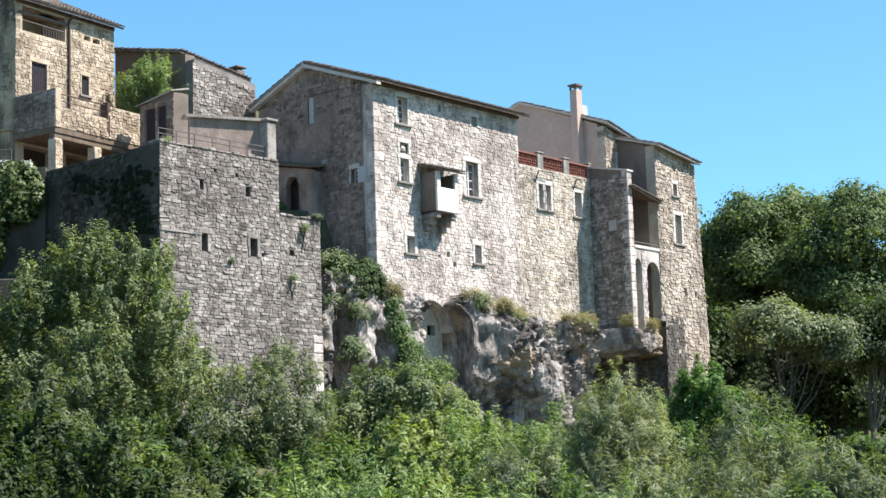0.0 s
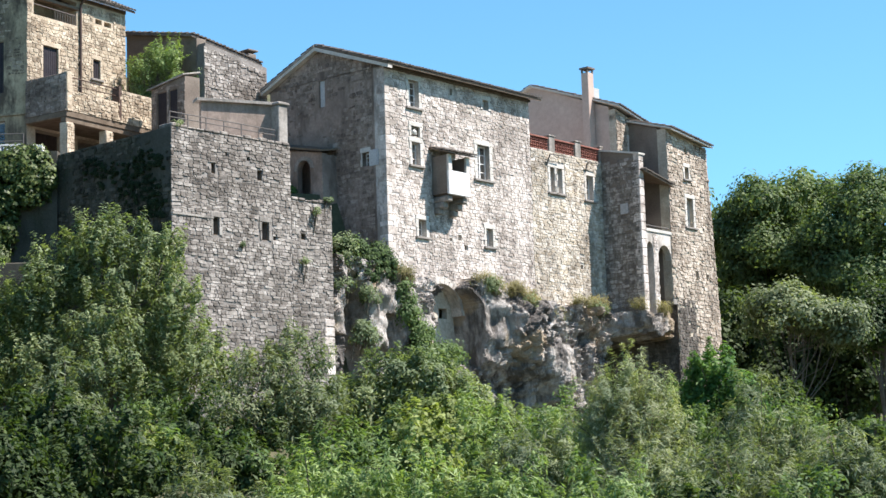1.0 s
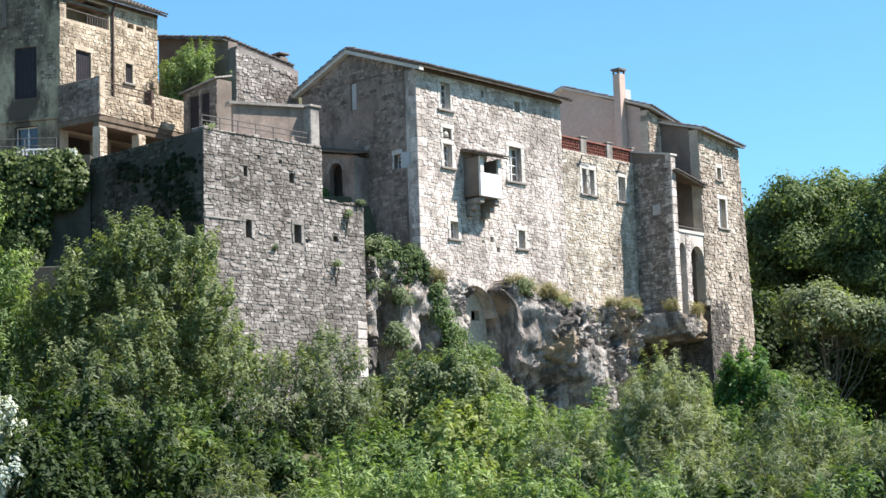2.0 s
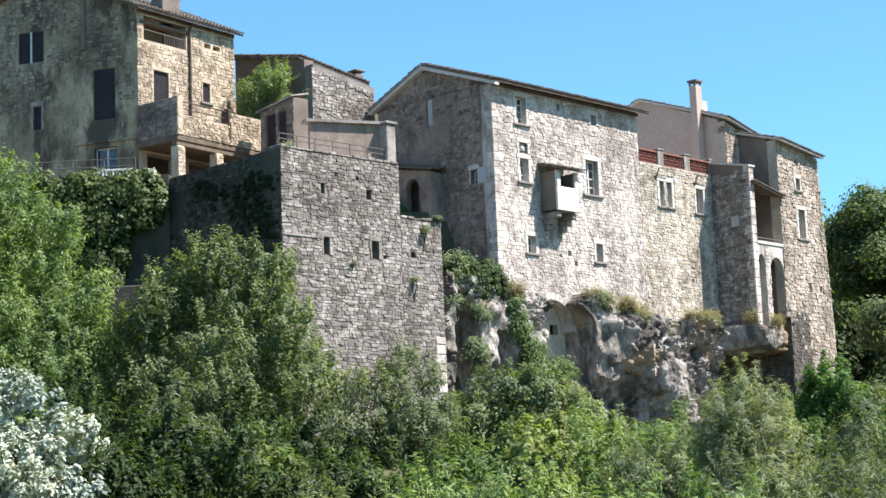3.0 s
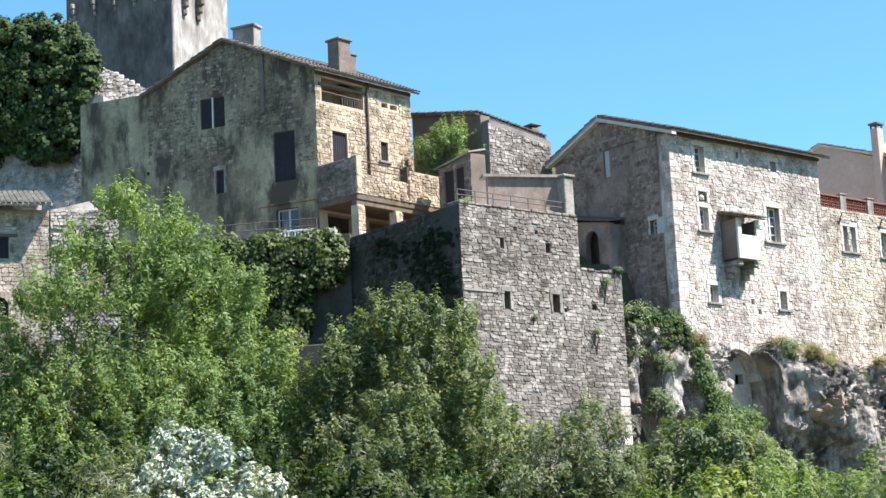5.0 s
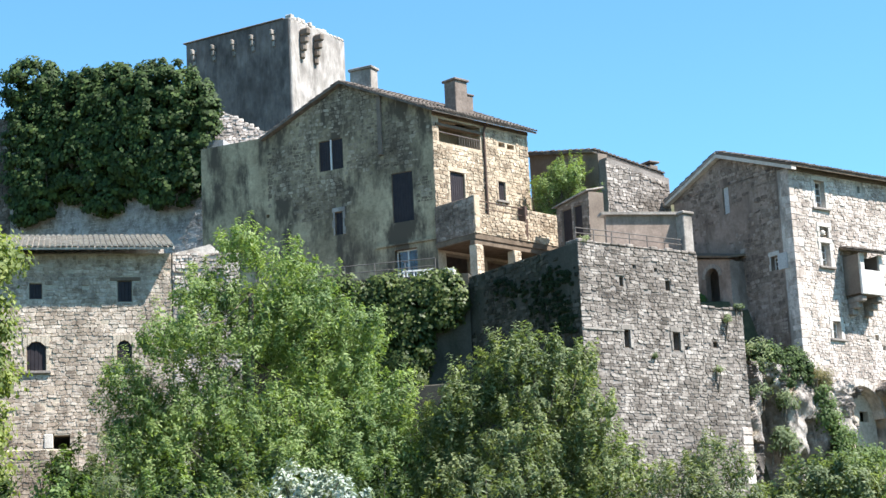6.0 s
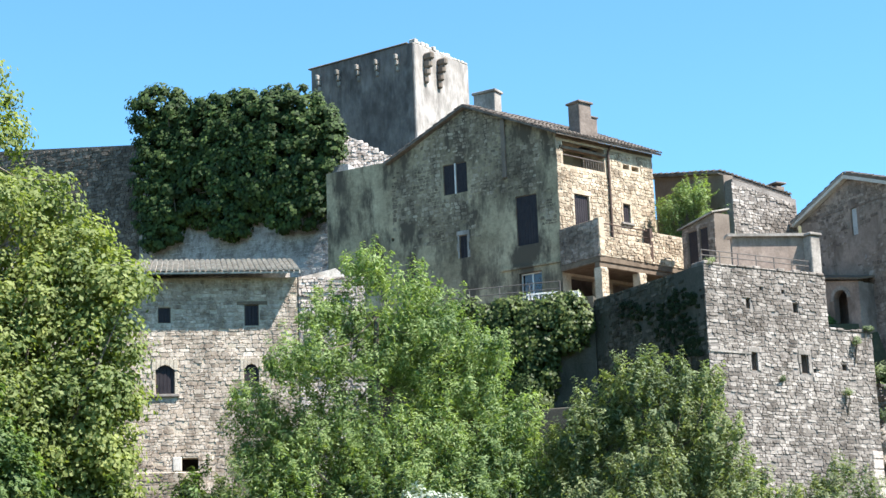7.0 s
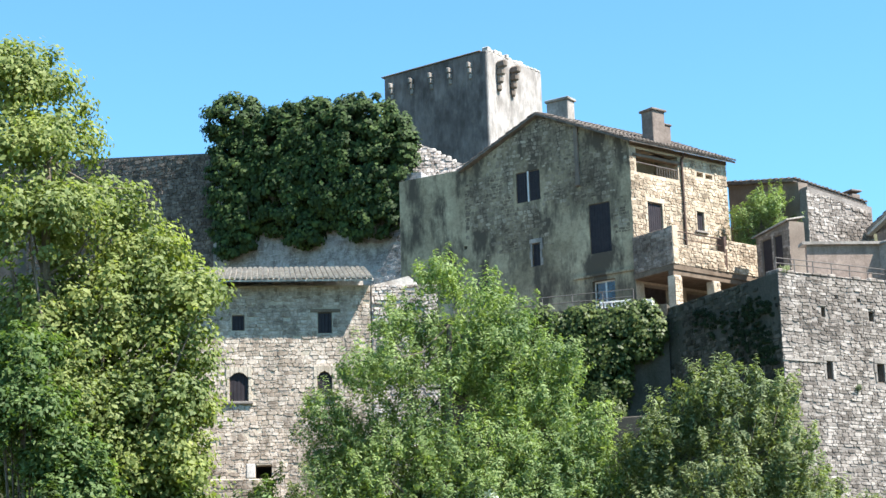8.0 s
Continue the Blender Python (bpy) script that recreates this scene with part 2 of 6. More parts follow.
def boxes(*rows, bevel=0.0):
    bm = bmesh.new()
    for r in rows:
        box(bm, *r, bevel=bevel)
    return bm


def prism(points, a, b, axis):
    """Solid from a polygon: axis 'y': points are (x, z), from y = a to b; axis 'x': points are (y, z); axis 'z': points are (x, y)."""
    bm = bmesh.new()
    def at(p, d):
        return (p[0], d, p[1]) if axis == "y" else (d, p[0], p[1]) if axis == "x" else (p[0], p[1], d)
    lo = [bm.verts.new(at(p, a)) for p in points]
    hi = [bm.verts.new(at(p, b)) for p in points]
    bm.faces.new(lo)
    bm.faces.new(hi[::-1])
    for i in range(len(points)):
        j = (i + 1) % len(points)
        bm.faces.new((lo[i], lo[j], hi[j], hi[i]))
    return bm


def tube(bm, p, q, r0, r1=None, n=8):
    p, q = Vector(p), Vector(q)
    d = q - p
    if d.length < 1e-6:
        return bm
    m = Matrix.Translation((p + q) / 2) @ d.to_track_quat("Z", "Y").to_matrix().to_4x4()
    bmesh.ops.create_cone(bm, cap_ends=True, segments=n, radius1=r0, radius2=r0 if r1 is None else r1, depth=d.length, matrix=m)
    return bm


def holed_wall(x0, x1, z0, top, depth, holes, plane="y", face=0.0, top2=None):
    """A wall with openings right through it. plane 'y': runs along x, its face at y = face, depth inwards (+y).
    plane 'x': runs along y, its face at x = face, depth inwards (+x). holes: (a0, a1, z0, z1). top2: height at the far end."""
    xs = sorted({x0, x1, *[h[0] for h in holes], *[h[1] for h in holes]})
    zs = sorted({z0, *[h[2] for h in holes], *[h[3] for h in holes], min(top, top2 if top2 is not None else top)})
    bm = bmesh.new()
    def inside(a, c):
        return any(h[0] - 1e-6 < a < h[1] + 1e-6 and h[2] - 1e-6 < c < h[3] + 1e-6 for h in holes)
    cells = {}
    for i in range(len(xs) - 1):
        for k in range(len(zs) - 1):
            cells[i, k] = not inside((xs[i] + xs[i + 1]) / 2, (zs[k] + zs[k + 1]) / 2)
    def v(a, d, z):
        return bm.verts.new((a, face + d, z) if plane == "y" else (face + d, a, z))
    def quad(*c):
        bm.faces.new([v(*p) for p in c])
    for (i, k), solid in cells.items():
        if not solid:
            continue
        a, b, c, d = xs[i], xs[i + 1], zs[k], zs[k + 1]
        quad((a, 0, c), (b, 0, c), (b, 0, d), (a, 0, d))
        quad((a, depth, c), (b, depth, c), (b, depth, d), (a, depth, d))
        for di, dk, e in ((-1, 0, ((a, c), (a, d))), (1, 0, ((b, c), (b, d))), (0, -1, ((a, c), (b, c))), (0, 1, ((a, d), (b, d)))):
            if not cells.get((i + di, k + dk), False):
                (p, q), (r, s) = e
                quad((p, 0, q), (r, 0, s), (r, depth, s), (p, depth, q))
    if top2 is not None and abs(top2 - top) > 1e-6:
        lo, hi = min(top, top2), max(top, top2)
        tri = [(x0, lo), (x1, lo), (x1, hi)] if top2 > top else [(x0, lo), (x1, lo), (x0, hi)]
        f = [v(a, 0, z) for a, z in tri]
        g = [v(a, depth, z) for a, z in tri]
        bm.faces.new(f), bm.faces.new(g)
        for i in range(3):
            bm.faces.new((f[i], f[(i + 1) % 3], g[(i + 1) % 3], g[i]))
    bmesh.ops.remove_doubles(bm, verts=bm.verts, dist=1e-4)
    return bm


CLADDING = []


def clad(parent, plane, face, x0, x1, z0, top, holes, mats, size=(0.34, 0.19), proud=0.05, seed=1, singles=300, near=None, fill=0.965, skip=0.0, bottom=None):
    """Rubble over a wall's face, laid later: the stones nearest to the spot 'near' are single ones, the rest one mesh."""
    CLADDING.append((parent, plane, face, x0, x1, z0, top, holes, mats, size, proud, seed, singles, near, fill, skip, bottom))


def cut(poly, px, pz, nx, nz):
    """The part of a convex polygon behind the line through (px, pz) with the outward normal (nx, nz)."""
    out = []
    side = [(x - px) * nx + (z - pz) * nz for x, z in poly]
    for i, (p, a) in enumerate(zip(poly, side)):
        q, b = poly[(i + 1) % len(poly)], side[(i + 1) % len(poly)]
        if a <= 0:
            out.append(p)
        if (a < 0 < b) or (b < 0 < a):
            k = a / (a - b)
            out.append((p[0] + (q[0] - p[0]) * k, p[1] + (q[1] - p[1]) * k))
    return out


def rubble_cells(x0, x1, z0, top, holes, size, rnd, skip, seed, bottom):
    """Outlines of rough stones in wavering courses, some split in two, their corners knocked off."""
    sw, sh = size
    zmax = max(top(x0 + (x1 - x0) * k / 20) for k in range(21))
    wave = lambda x, z: z + 0.4 * sh * noise.noise(Vector((x * 1.7, z * 2.0, seed))) + 0.34 * sh * noise.noise(Vector((x * 5.0, z * 3.0, seed + 4)))
    quads, z = [], z0 - 0.5 * sh
    while z < zmax + sh:
        h = sh * rnd.uniform(0.7, 1.3)
        a, lean = x0 - sw * rnd.uniform(0, 1), 0.0
        while a < x1:
            w = sw * rnd.choice((0.4, 0.55, 0.7, 0.85, 1.0, 1.2, 1.55))
            b, lean2 = a + w, rnd.uniform(-0.24, 0.24) * sh
            lo, mid = (wave(a, z), wave(b, z)), rnd.uniform(0.4, 0.6)
            hi = (wave(a, z + h), wave(b, z + h))
            if h > sh * 0.95 and rnd.random() < 0.3:
                cut_a, cut_b = lo[0] + (hi[0] - lo[0]) * mid, lo[1] + (hi[1] - lo[1]) * (mid + rnd.uniform(-0.08, 0.08))
                quads.append(((a - lean, lo[0]), (b - lean2, lo[1]), (b, cut_b), (a, cut_a)))
                quads.append(((a, cut_a), (b, cut_b), (b + lean2, hi[1]), (a + lean, hi[0])))
            else:
                quads.append(((a - lean, lo[0]), (b - lean2, lo[1]), (b + lean2, hi[1]), (a + lean, hi[0])))
            a, lean = b, lean2
        z += h
    out = []
    for q4 in quads:
        x, z = sum(p[0] for p in q4) / 4, sum(p[1] for p in q4) / 4
        if not (x0 - 0.1 < x < x1 + 0.1) or z > top(x) + 0.1 or (bottom and z < bottom(x)):
            continue
        if any(q[0] < x < q[1] and q[2] < z < q[3] for q in holes):
            continue
        if skip and noise.noise(Vector((x * 0.45, z * 0.45, seed + 0.5))) + rnd.uniform(-0.25, 0.25) < skip - 0.5:
            continue
        poly = []
        for n in range(4):
            p, prev, nxt = q4[n], q4[n - 1], q4[(n + 1) % 4]
            f, g = rnd.uniform(0.06, 0.3), rnd.uniform(0.06, 0.3)
            poly.append((p[0] + (prev[0] - p[0]) * f, p[1] + (prev[1] - p[1]) * f))
            poly.append((p[0] + (nxt[0] - p[0]) * g, p[1] + (nxt[1] - p[1]) * g))
        poly = cut(cut(cut(poly, x0, 0, -1, 0), x1, 0, 1, 0), 0, z0, 0, -1)
        slope = (top(x + 0.1) - top(x - 0.1)) / 0.2
        if poly:
            poly = cut(poly, x, top(min(max(x, x0), x1)), -slope, 1.0)
        for q in holes:
            if len(poly) > 2 and min(p[0] for p in poly) < q[1] and max(p[0] for p in poly) > q[0] and min(p[1] for p in poly) < q[3] and max(p[1] for p in poly) > q[2]:
                gap = [(q[0] - x, (q[0], 0, 1, 0)), (x - q[1], (q[1], 0, -1, 0)), (q[2] - z, (0, q[2], 0, 1)), (z - q[3], (0, q[3], 0, -1))]
                poly = cut(poly, *max(gap)[1])
        if len(poly) < 3:
            continue
        w, h = max(p[0] for p in poly) - min(p[0] for p in poly), max(p[1] for p in poly) - min(p[1] for p in poly)
        if w > 0.06 and h > 0.04:
            out.append(poly)
    return out


def stone_geo(poly, depth, fill, rnd):
    """A stone from its outline: sides, a worn edge and an uneven front; x and z about the middle, y from 0 to -depth."""
    n = len(poly)
    cx, cz = sum(p[0] for p in poly) / n, sum(p[1] for p in poly) / n
    tilt = (rnd.uniform(-0.35, 0.35), rnd.uniform(-0.35, 0.35))
    vs = []
    for f, d in ((fill, 0.0), (fill * 0.9, 1.0)):
        for x, z in poly:
            j = 1 + rnd.uniform(-0.05, 0.05) if d else 1
            dx, dz = (x - cx) * f * j, (z - cz) * f * j
            vs.append((dx, -depth * d * (1 + (tilt[0] * dx + tilt[1] * dz) * 4), dz))
    fs = [(i, (i + 1) % n, n + (i + 1) % n, n + i) for i in range(n)]
    fs.append(tuple(range(n, 2 * n)))
    return (cx, cz), vs, fs


def lay_stones(parent, plane, face, x0, x1, z0, top, holes, mats, size, proud, seed, singles, near, fill, skip, bottom):
    rnd = random.Random(seed)
    base = base_of(parent)
    cells = rubble_cells(x0, x1, z0, top, holes, (size[0] * 0.74, size[1] * 0.76), rnd, skip, seed, bottom)
    rows = [stone_geo(c, proud * rnd.uniform(0.35, 1.25), fill, rnd) for c in cells if rnd.random() > 0.035]
    if near is not None:
        rows.sort(key=lambda r: (r[0][0] - near[0]) ** 2 + (r[0][1] - near[1]) ** 2)
    V, F = [], []
    for i, ((cx, cz), vs, fs) in enumerate(rows):
        at = Vector((cx, face, cz) if plane == "y" else (face, cx, cz)) - base
        if plane == "x":
            vs, fs = [(y, x, z) for x, y, z in vs], [f[::-1] for f in fs]
        if i < singles:
            me = bpy.data.meshes.new("stone")
            me.from_pydata(vs, [], fs)
            me.materials.append(mats[1])
            ob = new("stone", me)
            ob.parent = parent
            ob.matrix_local = Matrix.Translation(at)
        else:
            n = len(V)
            V.extend((x + at.x, y + at.y, z + at.z) for x, y, z in vs)
            F.extend(tuple(n + a for a in f) for f in fs)
    if V:
        me = bpy.data.meshes.new("rubble")
        me.from_pydata(V, [], F)
        me.materials.append(mats[0])
        ob = new("rubble", me)
        ob.parent = parent
        tagged(ob, kind="stuff")


LIME, GREYS, WARMS, OCHRES = (m_stone, m_stone_ob), (m_grey, m_grey_ob), (m_warm, m_warm_ob), (m_ochre, m_ochre_ob)
DUSK = (m_dusky, m_dusky_ob)
PALES, SHADE_WORN, MOSSY = (m_pale, m_pale_ob), (m_gable, m_gable_ob), (m_mossy_st, m_mossy_ob)


def grown(h, g, up=None):
    return (h[0] - g, h[1] + g, h[2] - (g if up is None else up), h[3] + (g if up is None else up))


def window(parent, plane, face, h, depth=0.22, bars=(1, 2), frame_mat=None, sill=True, surround=0.14, leaf=None, lintel=True, name="window", smat=None):
    """A window in the opening h = (a0, a1, z0, z1): dressed surround, sill, frame with bars, panes; leaf: a closed board shutter instead."""
    a0, a1, z0, z1 = h
    def bx(bm, p0, p1, d0, d1, c0, c1, bevel=0.0):
        return box(bm, p0, p1, face + d0, face + d1, c0, c1, bevel) if plane == "y" else box(bm, face + d0, face + d1, p0, p1, c0, c1, bevel)
    s = surround
    m_sur = smat or m_dressed
    d0, d1, f = (0.05, 0.1, 0.03) if (leaf or bars is None) else (depth, depth + 0.06, 0.055)
    ring = holed_wall(a0, a1, z0, z1, d1 - d0, [(a0 + f, a1 - f, z0 + f, z1 - f)], plane, face + d0)
    root = part(name, ring, (frame_mat or m_white) if not leaf and bars is not None else m_beam, parent)
    if s:
        n = max(2, round((z1 - z0) / 0.3))
        for i in range(n):
            c0, c1 = z0 + (z1 - z0) * i / n, z0 + (z1 - z0) * (i + 1) / n
            e = 0.05 * (i % 2)
            part("jamb_stone", bx(bmesh.new(), a0 - s - e, a0, -0.04, 0.05, c0 + 0.005, c1 - 0.005, 0.012), m_sur, root)
            part("jamb_stone", bx(bmesh.new(), a1, a1 + s + 0.05 - e, -0.04, 0.05, c0 + 0.005, c1 - 0.005, 0.012), m_sur, root)
        if lintel:
            part("lintel", bx(bmesh.new(), a0 - s - 0.04, a1 + s + 0.04, -0.045, 0.05, z1, z1 + 0.2, 0.015), m_sur, root)
        if sill:
            part("window_sill", bx(bmesh.new(), a0 - s - 0.08, a1 + s + 0.08, -0.13, 0.05, z0 - 0.1, z0, 0.015), m_sill, root)
    if leaf:
        n = max(3, round((a1 - a0) / 0.13))
        w = (a1 - a0) / n
        edge = [(a0, d0 + 0.04)]
        for i in range(n):
            edge += [(a0 + i * w + 0.01, d0 + 0.01), (a0 + (i + 1) * w - 0.01, d0 + 0.01), (a0 + (i + 1) * w, d0 + 0.025)]
        edge += [(a1, d0 + 0.045), (a0, d0 + 0.045)]
        poly = [(p, face + d) if plane == "y" else (face + d, p) for p, d in edge]
        sh = part("shutter", prism(poly, z0 + 0.01, z1 - 0.01, "z"), leaf, root)
        return root
    if bars is None:
        return root
    nx, nz = bars
    for i in range(nx):
        x = a0 + (a1 - a0) * (i + 1) / (nx + 1)
        part("mullion", bx(bmesh.new(), x - 0.03, x + 0.03, d0 - 0.004, d1 - 0.002, z0 + f, z1 - f), frame_mat or m_white, root)
    for k in range(nz):
        z = z0 + (z1 - z0) * (k + 1) / (nz + 1)
        part("glazing_bar", bx(bmesh.new(), a0 + f, a1 - f, d0 + 0.008, d1 - 0.008, z - 0.017, z + 0.017), frame_mat or m_white, root)
    for i in range(nx + 1):
        p0 = a0 + (a1 - a0) * i / (nx + 1) + 0.03
        p1 = a0 + (a1 - a0) * (i + 1) / (nx + 1) - 0.03
        pane = part("pane", bx(bmesh.new(), p0, p1, d0 + 0.025, d0 + 0.031, z0 + f * 0.5, z1 - f * 0.5), m_glass, root)
        pane.visible_shadow = False
    return root


def roof_slab(parent, pts, thick=0.12, material=None, name="roof"):
    """A sloping roof plane from four corners: eave left, eave right, ridge right, ridge left; tiles are laid on it."""
    bm = bmesh.new()
    lo = [bm.verts.new(p) for p in pts]
    hi = [bm.verts.new((p[0], p[1], p[2] + thick)) for p in pts]
    bm.faces.new(lo), bm.faces.new(hi[::-1])
    for i in range(4):
        bm.faces.new((lo[i], lo[(i + 1) % 4], hi[(i + 1) % 4], hi[i]))
    return part(name, bm, material or m_beam, parent)


def tiles(parent, pts, material, pitch=0.21, lift=0.12, seed=3):
    """Rows of half-round clay tiles, overlapping up the slope, on the plane of four corners."""
    rnd = random.Random(seed)
    base = base_of(parent)
    e0, e1, r1, r0 = [Vector(p) + Vector((0, 0, lift)) for p in pts]
    n = max(2, round((e1 - e0).length / pitch))
    V, F = [], []
    for i in range(n):
        f = (i + 0.5) / n
        a, b = e0.lerp(e1, f), r0.lerp(r1, f)
        along = (e1 - e0).normalized()
        slope = (b - a)
        up = along.cross(slope.normalized())
        if up.z < 0:
            up = -up
        m = max(1, round(slope.length / 0.42))
        for k in range(m):
            p, q = a + slope * (k / m) - slope.normalized() * 0.05, a + slope * ((k + 1) / m)
            wob = up * rnd.uniform(0, 0.02)
            for c, (rr, h) in ((p, (pitch * 0.47, 0.035)), (q, (pitch * 0.38, 0.0))):
                for s in range(6):
                    t = math.pi * s / 5
                    V.append(tuple(c + wob + along * (math.cos(t) * rr) + up * (math.sin(t) * rr * 0.75 + h) - base))
            o = len(V) - 12
            for s in range(5):
                F.append((o + s, o + s + 1, o + 6 + s + 1, o + 6 + s))
            F.append(tuple(o + s for s in range(6)))
    me = bpy.data.meshes.new("tiling")
    me.from_pydata(V, [], F)
    me.materials.append(material)
    ob = new("tiling", me)
    ob.parent = parent
    return tagged(ob, kind="stuff")


def rail(parent, a, b, z, h, post=1.2, name="railing", bars=2):
    """Iron railing from a to b (x, y): posts and rails."""
    a, b = Vector((*a, z)), Vector((*b, z))
    n = max(1, round((b - a).length / post))
    for i in range(n + 1):
        p = a.lerp(b, i / n)
        part("post", tube(bmesh.new(), p, p + Vector((0, 0, h)), 0.022, n=6), m_metal, parent)
    for k in range(bars):
        zz = Vector((0, 0, h * (1 - k / max(1, bars) * 0.8)))
        part("rail", tube(bmesh.new(), a + zz, b + zz, 0.02, n=6), m_metal, parent)


# ---- ground ----
def smooth(a, b, v):
    t = min(1.0, max(0.0, (v - a) / (b - a)))
    return t * t * (3 - 2 * t)


def front_line(x):
    """How far off the foot of the village's walls stands, along the hill."""
    if x < -28:
        return 63.0
    if x < -10:
        return 63.0 + (x + 28) / 18 * 5.0
    if x < 14:
        return 68.0 + (x + 10) / 24 * 24.0
    return 92.0 + (x - 14) * 1.6


def ground_z(x, y):
    f = front_line(x)
    z = 0.0 + 6.0 * smooth(30, f - 3, y)
    k = 3.5 * (1 - smooth(-11, -6, x))
    hill = (smooth(f + 3.0 + k, f + 9 + k, y) * 10.5 + smooth(f + 9, f + 45, y) * 12.0) * (1 - smooth(0, 8, x - (y - 95) * 0.3))
    z += hill
    z -= 1.6 * smooth(8, 14, y) * (1 - smooth(24, 32, y))
    z += 22 * smooth(150, 330, math.hypot(x, y)) * smooth(60, 140, y)
    return z + 0.5 * noise.noise(Vector((x * 0.12, y * 0.12, 0.3))) + 0.15 * noise.noise(Vector((x * 0.6, y * 0.6, 1.3)))


def build_ground():
    xs = [-900, -500, -250, -150, -110] + [-90 + 3 * i for i in range(61)] + [110, 150, 250, 500, 900]
    ys = [-900, -400, -150, -60, -30, -15] + [-6 + 3 * i for i in range(54)] + [170, 200, 240, 300, 400, 600, 950]
    bm = bmesh.new()
    g = [[bm.verts.new((x, y, ground_z(x, y))) for x in xs] for y in ys]
    for j in range(len(ys) - 1):
        for i in range(len(xs) - 1):
            bm.faces.new((g[j][i], g[j][i + 1], g[j + 1][i + 1], g[j + 1][i]))
    ob = part("ground", bm, m_ground, None, smooth=True)
    tagged(ob, "brown soil bank with dry grass under the trees", "ground", kind="structure")


build_ground()

# ---- cliff under the houses ----
HM = fr(-2.80, 79.95, 50)
HT = fr(-10.32, 69.23, 48)


def bump_at(v, mid, wide):
    return math.exp(-((v - mid) / wide) ** 2)


def between(v, a, b, soft):
    return smooth(a - soft, a + soft, v) * (1 - smooth(b - soft, b + soft, v))


def rock_top(x):
    """Height of the cliff's upper edge along the houses."""
    marks = ((-9.0, 13.2), (-1.0, 13.1), (0.4, 12.7), (1.6, 12.5), (4.2, 12.6), (4.7, 12.95), (6.0, 12.5), (7.2, 12.3), (9.6, 11.9), (12.0, 12.3), (13.5, 12.3), (15.0, 12.05), (19.0, 12.0))
    for (a, p), (b, q) in zip(marks, marks[1:]):
        if a <= x <= b:
            return p + (q - p) * (x - a) / (b - a) + 0.3 * noise.noise(Vector((x * 1.1, 0, 9)))
    return 13.0


def rock_face(x, z):
    """How far the cliff stands out (towards -y of the house frame) at x along it and height z."""
    out = 0.5
    out += (0.5 + 0.9 * smooth(4.8, 7.5, x)) * between(x, 4.7, 9.4, 0.5) * smooth(13.0, 11.6, z) * smooth(8.3, 9.4, z + 0.25 * (x - 6))
    out += 1.3 * bump_at(x, 8.8, 0.9) * between(z, 7.3, 10.0, 0.4)
    out += 1.0 * between(x, -2.3, 0.6, 0.4) * between(z, 9.5, 11.8, 0.5)
    out -= 1.9 * between(x, -3.8, -2.5, 0.2) * between(z, 8.0, 11.7, 0.25)
    out -= 1.5 * between(x, -1.3, -0.5, 0.2) * between(z, 9.2, 11.0, 0.3)
    out -= 0.45 * between(x, 9.9, 11.2, 0.25) * between(z, 8.3, 11.35, 0.25)
    out -= 0.55 * between(x, 11.7, 14.2, 0.35) * between(z, 7.6, 11.0 + 0.3 * noise.noise(Vector((x * 1.5, 0, 2))), 0.25)
    out += 0.25 * between(x, 11.6, 13.4, 0.3) * between(z, 11.3, 12.6, 0.2)
    shelf = smooth(14.7, 15.5, x)
    under = 10.95 + 0.3 * noise.noise(Vector((x * 1.2, 4.0, 1.0)))
    out += shelf * (1.75 * smooth(under - 0.15, under + 0.2, z) - 5.0 * smooth(under + 0.1, under - 0.4, z))
    out += 4.2 * shelf * bump_at(x, 15.2, 0.45) * smooth(10.6, 8.6, z)
    rough = 0.4 if (shelf > 0.5 and z < under) else 1.0
    out -= 1.3 * smooth(17.2, 17.8, x) * smooth(10.7, 11.2, z)
    out += rough * 0.5 * noise.fractal(Vector((x * 0.45, z * 0.4, 3.0)), 1.0, 2.0, 5)
    out += rough * 0.3 * (0.75 - noise.turbulence(Vector((x * 1.3, z * 0.75, 6.0)), 5, True))
    out += rough * 0.3 * noise.turbulence(Vector((x * 3.1, z * 2.2, 8.0)), 4, True)
    cells, near = noise.voronoi(Vector((x * 1.1, z * 0.6, 4.0)))
    out += rough * (0.5 * min(0.5, cells[1] - cells[0]) + 0.6 * noise.noise(near[0] * 7.3))
    cells, near = noise.voronoi(Vector((x * 2.9, z * 1.9, 9.0)))
    out += rough * (0.22 * min(0.5, cells[1] - cells[0]) + 0.34 * noise.noise(near[0] * 7.3))
    cells, near = noise.voronoi(Vector((x * 6.0, z * 4.2, 2.0)))
    out += rough * (0.08 * min(0.5, cells[1] - cells[0]) + 0.15 * noise.noise(near[0] * 7.3))
    out = 2.6 - 0.25 * (2.6 - out) if out > 2.6 else out
    if x < 6:
        out = min(out, 1.1 + 0.5 * smooth(4.6, 6.0, x) + 0.3 * noise.noise(Vector((x * 2.0, z * 1.5, 5.0))))
    arch = max(0.0, 1 - ((x - 3.4) / 1.45) ** 2)
    if arch > 0 and 8.7 < z < 11.3 + 1.4 * math.sqrt(arch):
        out = min(out, -1.6 + 2.6 * smooth(10.0, 8.7, z))
    if x < -4.75:
        out = min(out, 0.9)
    return out


